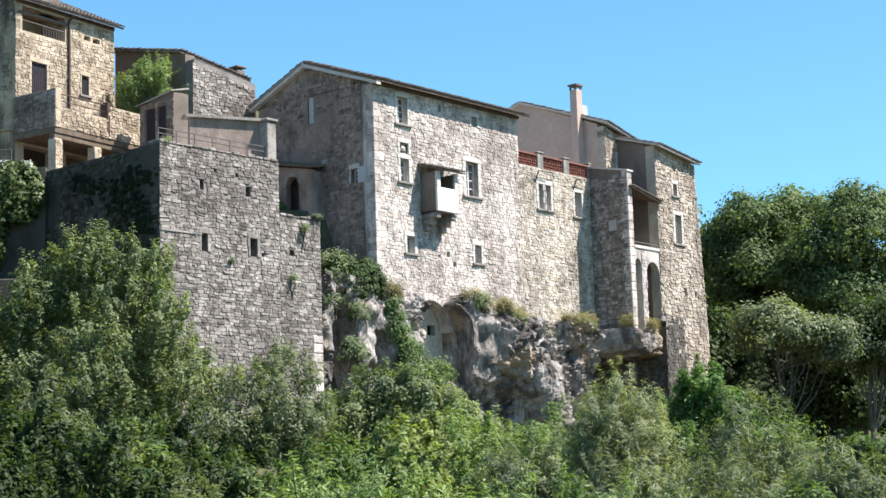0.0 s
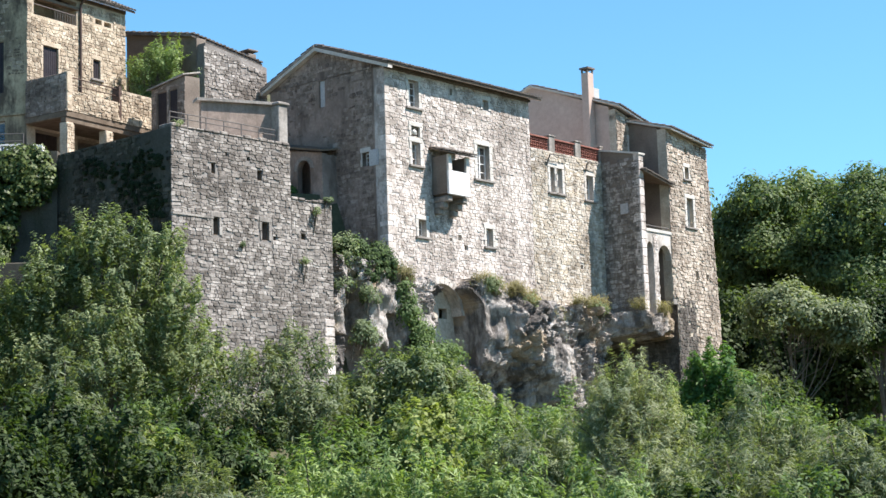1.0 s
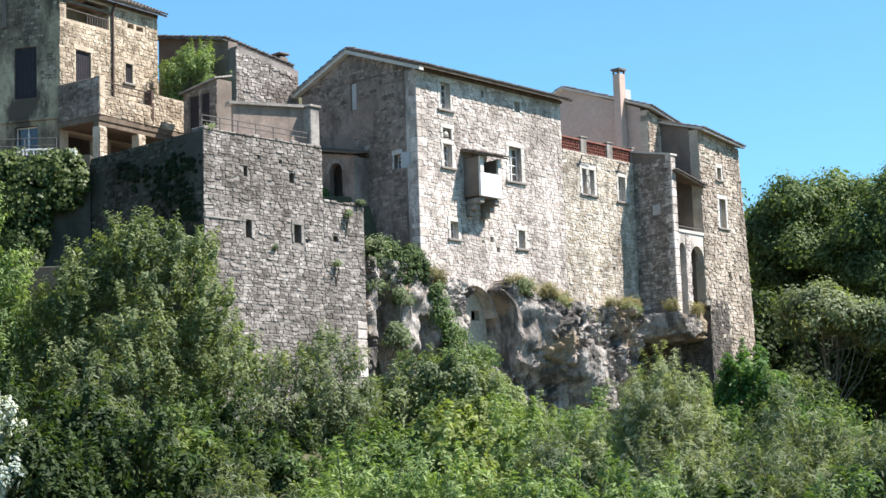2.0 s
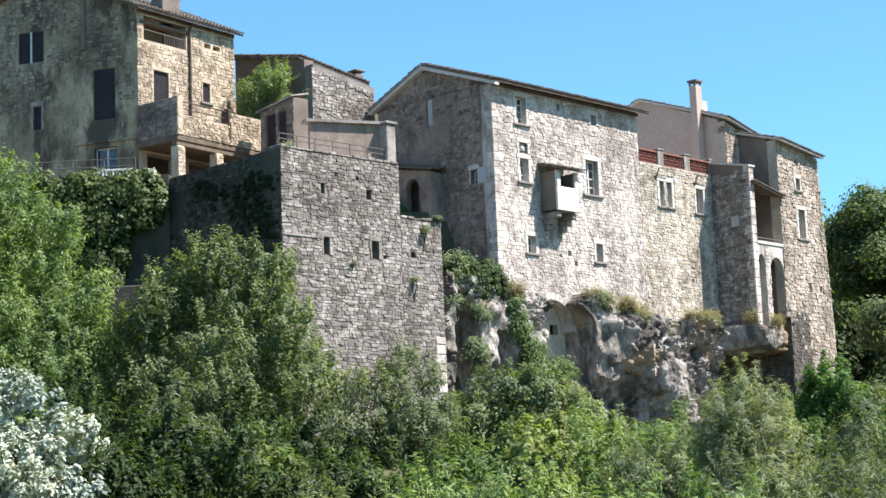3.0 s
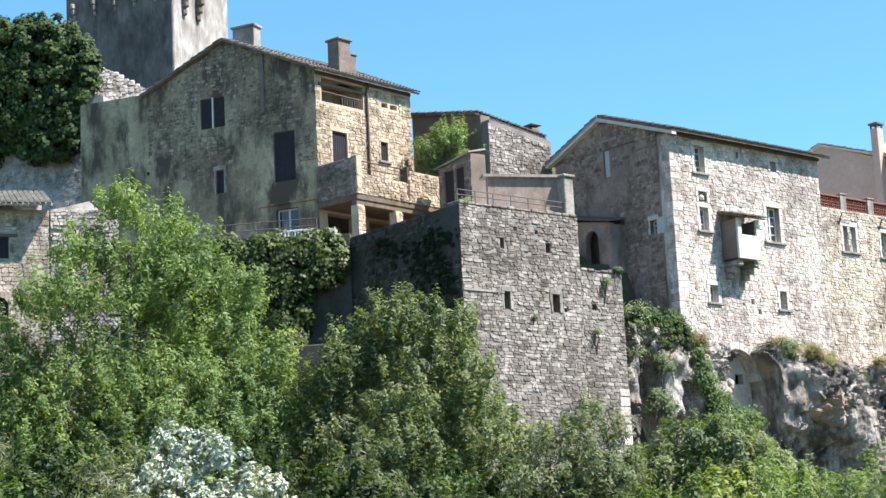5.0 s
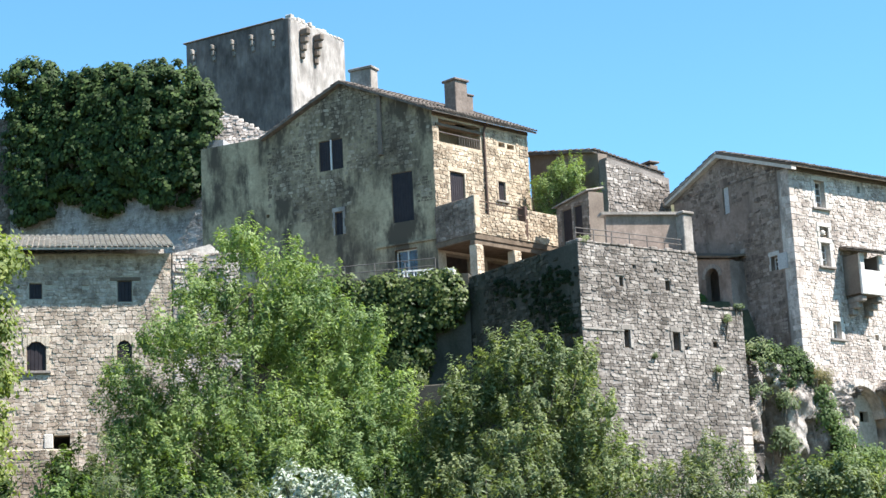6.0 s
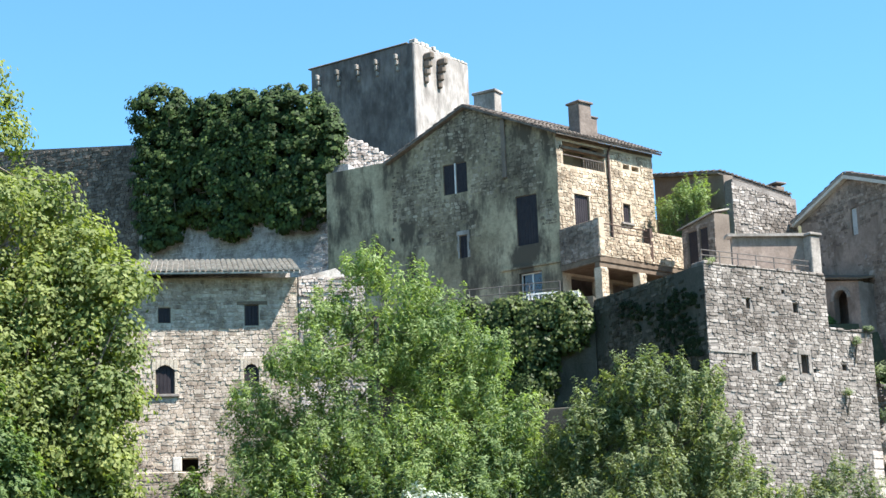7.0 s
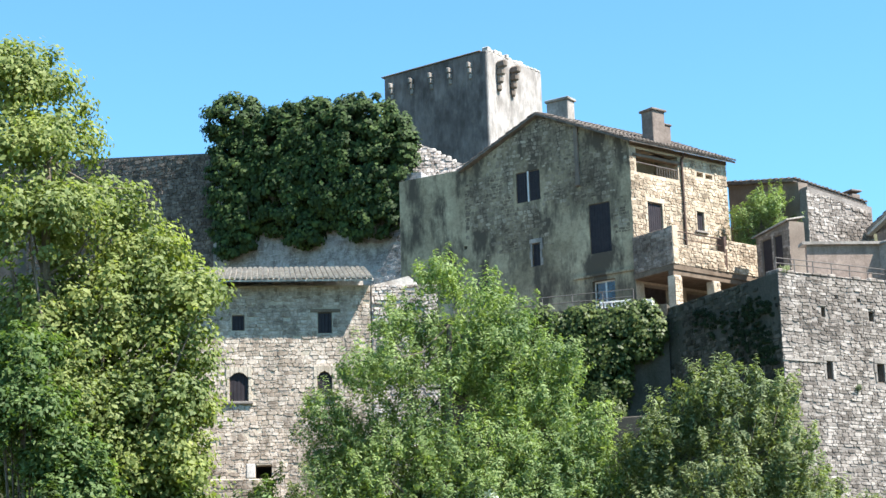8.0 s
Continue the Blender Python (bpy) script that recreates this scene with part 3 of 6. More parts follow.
def build_cliff():
    e = thing("cliff", HM, (0, 0, 2.0), "grey weathered limestone cliff with overhangs under the houses", "rock", kind="structure")
    bm = bmesh.new()
    nx, nz = 440, 190
    x0, x1, z0, z1 = -9.0, 18.5, 2.0, 13.7
    g = []
    for k in range(nz + 1):
        z = z0 + (z1 - z0) * k / nz
        row = []
        for i in range(nx + 1):
            x = x0 + (x1 - x0) * i / nx
            lim = rock_top(x)
            zz = min(z, lim)
            o = rock_face(x, zz) if z <= lim else -0.4
            row.append(bm.verts.new((x + 0.12 * noise.noise(Vector((x, z, 5))), -o, zz)))
        g.append(row)
    for k in range(nz):
        for i in range(nx):
            bm.faces.new((g[k][i], g[k][i + 1], g[k + 1][i + 1], g[k + 1][i]))
    part("rock_face", bm, m_rock, e)
    part("rock_core", boxes((-9.0, 15.0, 1.9, 14, 2.0, 13.0)), m_rock, e)
    return e


build_cliff()


# ---- main house ----
def arch_ring(cx, z_spring, r, depth0, depth1, ring, n=10, plane="y", face=0.0):
    """Voussoirs of a round arch, one block each."""
    out = []
    for i in range(n):
        a0, a1 = math.pi * i / n + 0.012, math.pi * (i + 1) / n - 0.012
        pts = [(cx + r * math.cos(a0), z_spring + r * math.sin(a0)), (cx + (r + ring) * math.cos(a0), z_spring + (r + ring) * math.sin(a0)),
               (cx + (r + ring) * math.cos(a1), z_spring + (r + ring) * math.sin(a1)), (cx + r * math.cos(a1), z_spring + r * math.sin(a1))]
        out.append(prism(pts, face + depth0, face + depth1, plane))
    return out


def spandrel(a0, a1, spring, top, rise):
    """Outline of the wall piece above an arch."""
    c, r = (a0 + a1) / 2, (a1 - a0) / 2
    arc = [(c - r * math.cos(math.pi * i / 12), min(top - 0.02, spring + rise * math.sin(math.pi * i / 12))) for i in range(13)]
    return [(a0, top), *arc, (a1, top)]


def main_house():
    h = thing("stone_house", HM, (0, 0, 11.5), "tall grey limestone house with gable and projecting latrine box", "house")
    holes = [(1.55, 2.2, 20.25, 21.45), (1.65, 2.2, 18.95, 19.42), (1.65, 2.2, 17.7, 18.72), (6.1, 6.95, 17.62, 19.2), (6.6, 7.0, 20.87, 21.33),
             (1.95, 2.45, 14.6, 15.35), (6.55, 7.0, 14.6, 15.42), (4.35, 4.52, 21.2, 21.5), (3.0, 4.3, 16.4, 18.2), (5.0, 5.2, 14.3, 14.5), (4.0, 4.2, 14.6, 14.75), (4.6, 4.85, 14.7, 14.95), (2.1, 4.7, 11.5, 12.7)]
    front = part("wall", holed_wall(0, 10, 11.5, 21.92, 0.6, holes), m_mortar, h, "sunlit rubble limestone wall")
    keep = [grown(q, 0.17) for q in holes[:8]] + [(2.9, 4.4, 16.4, 18.3)] + holes[9:]
    clad(front, "y", -0.002, 0.3, 10.0, 11.9, lambda x: 21.72, keep, LIME, (0.37, 0.18), 0.03, 11, 300, (3.5, 18))
    # quoins at the corner
    rq, z, i = random.Random(5), 11.9, 0
    while z < 21.5:
        dz = rq.uniform(0.22, 0.46)
        w, d = (rq.uniform(0.45, 0.62), 0.3) if i % 2 else (0.3, rq.uniform(0.4, 0.55))
        part("quoin", boxes((-0.016, w, -0.032, d, z + 0.006, z + dz - 0.006), bevel=0.018), m_stone_ob, front)
        z, i = z + dz, i + 1
    gh = [(0.95, 1.35, 17.6, 18.2), (3.5, 3.85, 20.6, 22.0)]
    # Gable colours are darker than the front's, shade being part of them.
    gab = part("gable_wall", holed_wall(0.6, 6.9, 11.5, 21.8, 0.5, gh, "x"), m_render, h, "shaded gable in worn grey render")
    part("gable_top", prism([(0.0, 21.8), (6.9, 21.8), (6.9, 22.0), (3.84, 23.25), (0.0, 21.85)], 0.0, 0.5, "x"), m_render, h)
    clad(gab, "x", -0.002, 0.7, 6.8, 14.0, lambda y: 21.8 + (y / 3.84 * 1.35 if y < 3.84 else 1.35 - (y - 3.84) * 0.42), [grown(q, 0.15) for q in gh] + [(3.7, 6.9, 14, 19.5)], SHADE_WORN, (0.36, 0.23), 0.018, 12, 200, (3, 18), 0.9, 0.22)
    part("back_wall", boxes((0.5, 10, 6.4, 6.9, 11.5, 21.9), (9.5, 10, 0.6, 6.4, 11.5, 21.8)), m_mortar, h)
    part("end_gable", prism([(0.0, 21.8), (6.9, 21.8), (6.9, 22.0), (3.84, 23.25), (0.0, 21.8)], 9.5, 10, "x"), m_mortar, h)
    part("floor_slab", boxes((0.5, 9.5, 0.6, 6.4, 16.4, 16.6), (0.5, 9.5, 0.6, 6.4, 19.5, 19.7)), m_inside, h)
    f = [(-0.3, -0.52, 21.745), (10.35, -0.52, 21.745), (10.3, 3.84, 23.3), (-0.25, 3.84, 23.3)]
    b = [(-0.3, 7.25, 21.86), (10.3, 7.25, 21.86), (10.3, 3.84, 23.3), (-0.3, 3.84, 23.3)]
    r = roof_slab(h, f, 0.1, m_beam)
    tiles(r, f, m_tile, lift=0.1)
    r2 = roof_slab(h, b, 0.1, m_cap)
    tiles(r2, b, m_tile, lift=0.1)
    part("cornice", boxes((0.0, 10.0, -0.14, 0.0, 21.72, 21.84)), m_tile, h)
    W = lambda q, **k: window(h, "y", 0.0, q, **k)
    W(holes[0], bars=(1, 3)), W(holes[2], bars=(1, 2)), W(holes[3], bars=(1, 3), surround=0.2), W(holes[4], bars=(0, 0), sill=False)
    W(holes[5], bars=(1, 1)), W(holes[6], bars=(1, 1))
    orn = W(holes[1], bars=None, sill=False, surround=0.12, name="grille_window")
    bm = bmesh.new()
    for i in range(4):
        tube(bm, (1.68, 0.1, 18.98 + 0.13 * i), (2.17, 0.1, 19.0 + 0.13 * i), 0.025)
    bmesh.ops.create_uvsphere(bm, u_segments=8, v_segments=6, radius=0.13, matrix=Matrix.Translation((1.92, 0.08, 19.18)))
    part("grille", bm, m_dressed, orn)
    window(h, "x", 0.0, gh[0], bars=(1, 2), surround=0.06, sill=False)
    part("open_shutter", boxes((-0.05, -0.005, 0.4, 0.93, 17.55, 18.25), bevel=0.008), m_shutter, h, "pale grey open shutter")
    window(h, "x", 0.0, gh[1], surround=0, sill=False, leaf=m_shutter)
    # projecting latrine box on corbels
    # Grey mortar darkens the sides: their shade, set by colour.
    br = part("latrine_box", boxes((2.95, 3.12, -0.85, 0.0, 16.5, 18.2), (4.2, 4.37, -0.85, 0.0, 16.5, 18.2), (3.12, 4.2, -0.85, 0.0, 16.4, 16.52), bevel=0.015), m_mortar_grey, h, "box of stone on corbels")
    part("front_panel", boxes((2.95, 4.37, -0.97, -0.85, 16.45, 17.5), bevel=0.015), m_white, br, "whitewashed front")
    part("front_post", boxes((2.95, 3.2, -0.97, -0.85, 17.5, 18.22), bevel=0.015), m_dressed, br)
    part("front_post", boxes((4.15, 4.37, -0.97, -0.85, 17.5, 18.22), bevel=0.015), m_dressed, br)
    for x in (3.0, 4.0):
        for k in range(3):
            part("corbel", boxes((x, x + 0.32, -0.85 + 0.27 * k, 0.0, 16.16 - 0.25 * k, 16.42 - 0.25 * k), bevel=0.04), m_cap, br)
    fq = [(2.75, -1.2, 18.2), (4.6, -1.2, 18.2), (4.6, 0.0, 18.55), (2.75, 0.0, 18.55)]
    rr = roof_slab(h, fq, 0.06, m_beam, "box_roof")
    tiles(rr, fq, m_tile, lift=0.06)
    part("verge", prism([(-0.5, 21.60), (3.84, 23.14), (7.2, 21.72), (7.2, 21.86), (3.84, 23.3), (-0.5, 21.75)], -0.27, -0.002, "x"), m_dressed, h, "pale plastered verge")
    # relieving arch over the cave
    for bm in arch_ring(3.4, 11.35, 1.33, -0.03, 0.3, 0.3, 15):
        part("voussoir", bm, m_mortar, front)
    part("cave_arch", prism(spandrel(2.1, 4.7, 11.35, 12.7, 1.33), 0.0, 0.6, "y"), m_mortar, h)
    part("cave_back", holed_wall(1.6, 5.3, 8.0, 12.7, 0.3, [(3.85, 4.4, 11.25, 11.7)], "y", 0.62), m_pale_back, h, "plastered back of the cave")
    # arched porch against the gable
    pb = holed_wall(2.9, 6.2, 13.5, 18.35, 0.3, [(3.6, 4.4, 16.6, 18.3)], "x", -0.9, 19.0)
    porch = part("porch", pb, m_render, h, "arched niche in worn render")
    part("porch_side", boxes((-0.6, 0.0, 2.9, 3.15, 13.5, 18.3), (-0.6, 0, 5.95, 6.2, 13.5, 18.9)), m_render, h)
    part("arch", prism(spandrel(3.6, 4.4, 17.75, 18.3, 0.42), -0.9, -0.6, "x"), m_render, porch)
    for q in arch_ring(4.0, 17.75, 0.42, -0.03, 0.1, 0.18, 7, "x", -0.9):
        part("arch_stone", q, m_cap, porch)
    pr = [(-1.1, 2.75, 18.36), (-1.1, 6.3, 19.1), (0, 6.3, 19.3), (0, 2.75, 18.56)]
    roof_slab(h, pr, 0.08, m_beam, "porch_roof")
    return h


main_house()


def terrace():
    t = thing("terrace", HM, (10, 0, 11.5), "rubble terrace wall with red lattice parapet panels", "terrace")
    holes = [(11.45, 11.85, 17.65, 18.85), (11.98, 12.38, 17.65, 18.85), (14.3, 14.85, 17.6, 18.8), (13.6, 13.8, 14.2, 14.4), (15.3, 15.5, 13.9, 14.1)]
    w = part("wall", holed_wall(10.0, 15.6, 11.5, 19.62, 0.55, holes), m_mortar, t, "ochre-stained rubble wall")
    clad(w, "y", -0.002, 10.0, 15.6, 11.9, lambda x: 19.6, [(11.25, 12.6, 17.5, 19.1), grown(holes[2], 0.17)] + holes[3:], PALES, (0.36, 0.175), 0.034, 21, 250, (13, 18))
    window(t, "y", 0.0, holes[0], bars=(0, 0)), window(t, "y", 0.0, holes[1], bars=(0, 0)), window(t, "y", 0.0, holes[2], bars=(1, 1))
    part("floor_slab", boxes((10.0, 16.9, 0.55, 9.0, 19.2, 19.4)), m_dressed, t)
    part("end_wall", boxes((15.2, 15.6, 0.55, 9, 11.5, 19.2)), m_inside, t)
    for x0, x1 in ((11.5, 11.95), (13.55, 14.0), (15.55, 15.75)):
        part("pillar", boxes((x0, x1, 0.0, 0.4, 19.62, 20.35), (x0 - 0.04, x1 + 0.04, -0.04, 0.44, 20.35, 20.42), bevel=0.015), m_cap, t)
    for x0, x1 in ((10.02, 11.5), (11.95, 13.55), (14.0, 15.55)):
        part("panel_coping", boxes((x0, x1, 0.02, 0.32, 20.2, 20.28), bevel=0.012), m_red, t)
        bm = bmesh.new()
        n = round((x1 - x0) / 0.15)
        for i in range(n):
            for k in range(4):
                x = x0 + (x1 - x0) * (i + 0.5) / n
                z = 19.69 + 0.145 * k
                s = 0.075
                if (i + k) % 2 == 0:
                    box(bm, x - s, x + s, 0.08, 0.24, z - 0.02, z + 0.02)
                else:
                    box(bm, x - 0.02, x + 0.02, 0.08, 0.24, z - s, z + s)
        box(bm, x0, x1, 0.2, 0.23, 19.62, 20.2)
        part("lattice_panel", bm, m_red, t, "red clay lattice panel")
    # iron brackets
    for x in (11.2, 14.2):
        part("bracket", tube(tube(bmesh.new(), (x, -0.03, 18.9), (x, -0.25, 19.4), 0.03), (x, -0.25, 19.4), (x + 0.9, -0.3, 19.42), 0.025), m_metal, t)


terrace()


def back_house():
    h = thing("rendered_house", HM, (17, 0, 11.5), "pinkish rendered gable house behind the terrace", "house")
    part("wall", boxes((17.0, 17.4, 0.4, 10.0, 11.5, 22.6)), m_pink, h, "smooth pinkish beige render")
    part("gable_top", prism([(0.4, 22.6), (10.0, 22.6), (5.1, 24.5), (0.4, 22.66)], 17.0, 17.4, "x"), m_pink, h)
    hole = [(18.05, 18.4, 20.4, 21.1), (18.0, 18.2, 21.9, 22.25)]
    w = part("front_wall", holed_wall(17.0, 19.1, 11.5, 22.5, 0.4, hole, "y", 0.0, 21.95), m_mortar_warm, h)
    clad(w, "y", -0.002, 17.0, 19.1, 19.3, lambda x: 22.4 - (x - 17) * 0.26, [grown(q, 0.1) for q in hole], WARMS, (0.34, 0.2), 0.05, 31, 0)
    window(h, "y", 0.0, hole[0], surround=0.1, bars=(0, 1))
    part("back_wall", boxes((18.7, 19.1, 0.4, 10.0, 11.5, 21.9), (17.4, 18.7, 9.6, 10.0, 11.5, 22.0)), m_pink, h)
    f = [(16.8, -0.35, 22.55), (19.3, -0.35, 21.95), (19.3, 5.1, 24.0), (16.8, 5.1, 24.5)]
    b = [(16.8, 10.3, 22.5), (19.3, 10.3, 22.0), (19.3, 5.1, 24.0), (16.8, 5.1, 24.5)]
    for q in (f, b):
        tiles(roof_slab(h, q, 0.08, m_dressed), q, m_tile, lift=0.08)
    c = part("chimney", boxes((16.5, 16.98, 1.2, 1.62, 19.4, 24.5), bevel=0.02), m_pink, h, "tall slim rendered chimney")
    part("chimney_cap", boxes((16.44, 17.04, 1.14, 1.68, 24.68, 24.77), (16.5, 16.58, 1.2, 1.28, 24.5, 24.68), (16.9, 16.98, 1.2, 1.28, 24.5, 24.68), (16.5, 16.58, 1.54, 1.62, 24.5, 24.68), (16.9, 16.98, 1.54, 1.62, 24.5, 24.68)), m_chim, c)
    part("roof_vent", boxes((17.6, 18.4, 1.9, 2.4, 23.3, 24.05), bevel=0.02), m_shutter, h)


back_house()


def loggia():
    g = thing("loggia", HM, (15.6, -2.2, 11.2), "open loggia over two tall arches with a dark buttress", "loggia")
    pts = [(0.0, 11.0), (0.0, 20.15), (-2.2, 19.67), (-2.2, 11.0)]
    # Dark mortar and stones deepen the buttress's shade by colour.
    bt = part("buttress", prism(pts, 15.6, 15.95, "x"), m_mortar_grey, g, "side wall coloured dark for its shade")
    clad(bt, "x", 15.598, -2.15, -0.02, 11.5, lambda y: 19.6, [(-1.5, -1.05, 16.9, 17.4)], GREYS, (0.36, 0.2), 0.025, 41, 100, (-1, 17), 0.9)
    part("plaque", boxes((15.57, 15.6, -1.5, -1.05, 16.9, 17.4)), m_ashlar, bt)
    part("coping", prism([(0.05, 20.15), (0.05, 20.24), (-2.28, 19.76), (-2.28, 19.67)], 15.52, 16.05, "x"), m_dressed, g)
    def arched(x0, x1, spring, n=8):
        r = (x1 - x0) / 2
        return [(x0 + r - r * math.cos(math.pi * i / n), spring + r * 1.2 * math.sin(math.pi * i / n)) for i in range(n + 1)]
    # lower front with two arches
    a1, a2 = arched(15.98, 16.48, 15.2), arched(16.9, 18.05, 14.75)
    bm = bmesh.new()
    def strip(xa, xb, lo, hi):
        box(bm, xa, xb, -2.2, -1.85, lo, hi)
    strip(16.48, 16.9, 11.2, 16.0)
    for a in (a1, a2):
        for (xa, za), (xb, zb) in zip(a, a[1:]):
            if xb - xa > 1e-4:
                vs = [bm.verts.new((x, y, z)) for y in (-2.2, -1.85) for x, z in ((xa, za), (xb, zb), (xb, 16.0), (xa, 16.0))]
                for q in ((0, 1, 2, 3), (7, 6, 5, 4), (0, 4, 5, 1), (3, 2, 6, 7), (0, 3, 7, 4), (1, 5, 6, 2)):
                    bm.faces.new([vs[i] for i in q])
    box(bm, 15.95, 15.98, -2.2, -1.85, 11.2, 16.0)
    w = part("arcade_wall", bm, m_mortar, g)
    clad(w, "y", -2.202, 16.48, 16.9, 11.6, lambda x: 15.9, [], LIME, (0.3, 0.2), 0.04, 42, 60, (16.7, 14))
    for k in range(19):
        part("quoin", boxes((15.58, 15.97, -2.23, -1.9 + 0.1 * (k % 2), 11.8 + k * 0.42, 12.205 + k * 0.42), bevel=0.025), m_stone_ob, g)
    part("floor_slab", boxes((15.95, 18.1, -2.25, 0.0, 16.0, 16.14)), m_dressed, g)
    part("inner_wall", boxes((15.95, 18.1, -0.25, -0.02, 11.2, 16.0), (15.95, 18.1, -0.25, -0.02, 16.14, 19.4)), m_pink, g, "plastered back wall")
    q = [(15.7, -2.45, 18.85), (18.2, -2.45, 18.32), (18.2, 0.0, 19.0), (15.7, 0.0, 19.5)]
    tiles(roof_slab(g, q, 0.08, m_beam), q, m_tile, lift=0.08)
    part("handrail", tube(bmesh.new(), (15.95, -2.15, 16.3), (18.0, -2.15, 16.3), 0.025), m_metal, g)


loggia()


def end_house():
    h = thing("corner_house", HM, (18.0, -2.2, 5.0), "tall narrow warm limestone house at the cliff end", "house")
    holes = [(19.55, 19.9, 18.95, 19.55), (19.6, 20.15, 16.55, 18.0), (20.08, 20.32, 13.95, 14.4), (19.6, 19.8, 20.2, 20.5), (21.0, 21.2, 14.0, 14.3)]
    w = part("front_wall", holed_wall(18.05, 21.6, 12.9, 21.3, 0.5, holes, "y", -2.2, 20.75), m_mortar_warm, h)
    foot = part("foot_wall", boxes((18.4, 21.6, -2.2, -1.7, 5.0, 12.9)), m_mortar_warm, h)
    # Dark material and dusky stones paint the cave's shade onto this cheek.
    cheek = part("cave_cheek", boxes((18.398, 18.9, -2.19, 3.0, 5.0, 12.88)), m_shade_wall, h, "side of the cave, coloured dark for its shade")
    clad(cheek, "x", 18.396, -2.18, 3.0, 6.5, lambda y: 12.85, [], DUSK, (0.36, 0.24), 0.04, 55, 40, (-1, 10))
    part("corbel", boxes((18.05, 18.4, -2.2, -1.7, 12.6, 12.9), bevel=0.03), m_cap, h)
    # Darker stones below a jagged edge that rises along the wall.
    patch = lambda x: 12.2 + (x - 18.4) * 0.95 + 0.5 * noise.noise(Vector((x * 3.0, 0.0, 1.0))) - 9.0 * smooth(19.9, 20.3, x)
    clad(foot, "y", -2.202, 18.42, 21.6, 7.0, lambda x: 12.9, [], WARMS, (0.36, 0.2), 0.05, 52, 60, (20.5, 12), bottom=patch)
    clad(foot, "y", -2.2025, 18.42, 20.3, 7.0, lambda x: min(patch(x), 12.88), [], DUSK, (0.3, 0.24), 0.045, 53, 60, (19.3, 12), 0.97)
    clad(w, "y", -2.202, 18.05, 21.6, 12.9, lambda x: 21.2 - (x - 18.05) * 0.15, [grown(q, 0.16) for q in holes[:2]] + holes[2:], WARMS, (0.36, 0.2), 0.05, 51, 250, (19.8, 17))
    batter = part("batter", prism([(21.6, 20.8), (21.6, 5.0), (22.25, 5.0), (22.1, 13.0)], -2.2, 3.0, "y"), m_mortar_warm, h)
    clad(batter, "y", -2.202, 21.6, 22.1, 7.0, lambda x: 20.7 - (x - 21.6) * 15.4, [], WARMS, (0.34, 0.2), 0.05, 54, 40, (21.8, 14))
    # Darker mortar than the front's, so part of this side's shade is colour.
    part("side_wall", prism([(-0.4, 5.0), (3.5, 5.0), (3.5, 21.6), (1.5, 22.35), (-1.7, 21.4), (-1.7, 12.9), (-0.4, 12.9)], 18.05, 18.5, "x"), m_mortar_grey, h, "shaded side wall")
    part("back_wall", boxes((18.5, 21.6, 3.0, 3.5, 9.5, 21.3), (21.1, 21.6, -1.7, 3.0, 9.5, 20.8)), m_mortar, h)
    window(h, "y", -2.2, holes[0], bars=(0, 1), surround=0.1), window(h, "y", -2.2, holes[1], bars=(1, 3), surround=0.16)
    f = [(17.85, -2.6, 21.2), (21.68, -2.6, 20.7), (21.68, 1.5, 21.93), (17.85, 1.5, 22.4)]
    b = [(17.85, 3.9, 21.6), (21.68, 3.9, 21.23), (21.68, 1.5, 21.93), (17.85, 1.5, 22.4)]
    for q in (f, b):
        tiles(roof_slab(h, q, 0.08, m_dressed), q, m_tile, lift=0.08)


end_house()


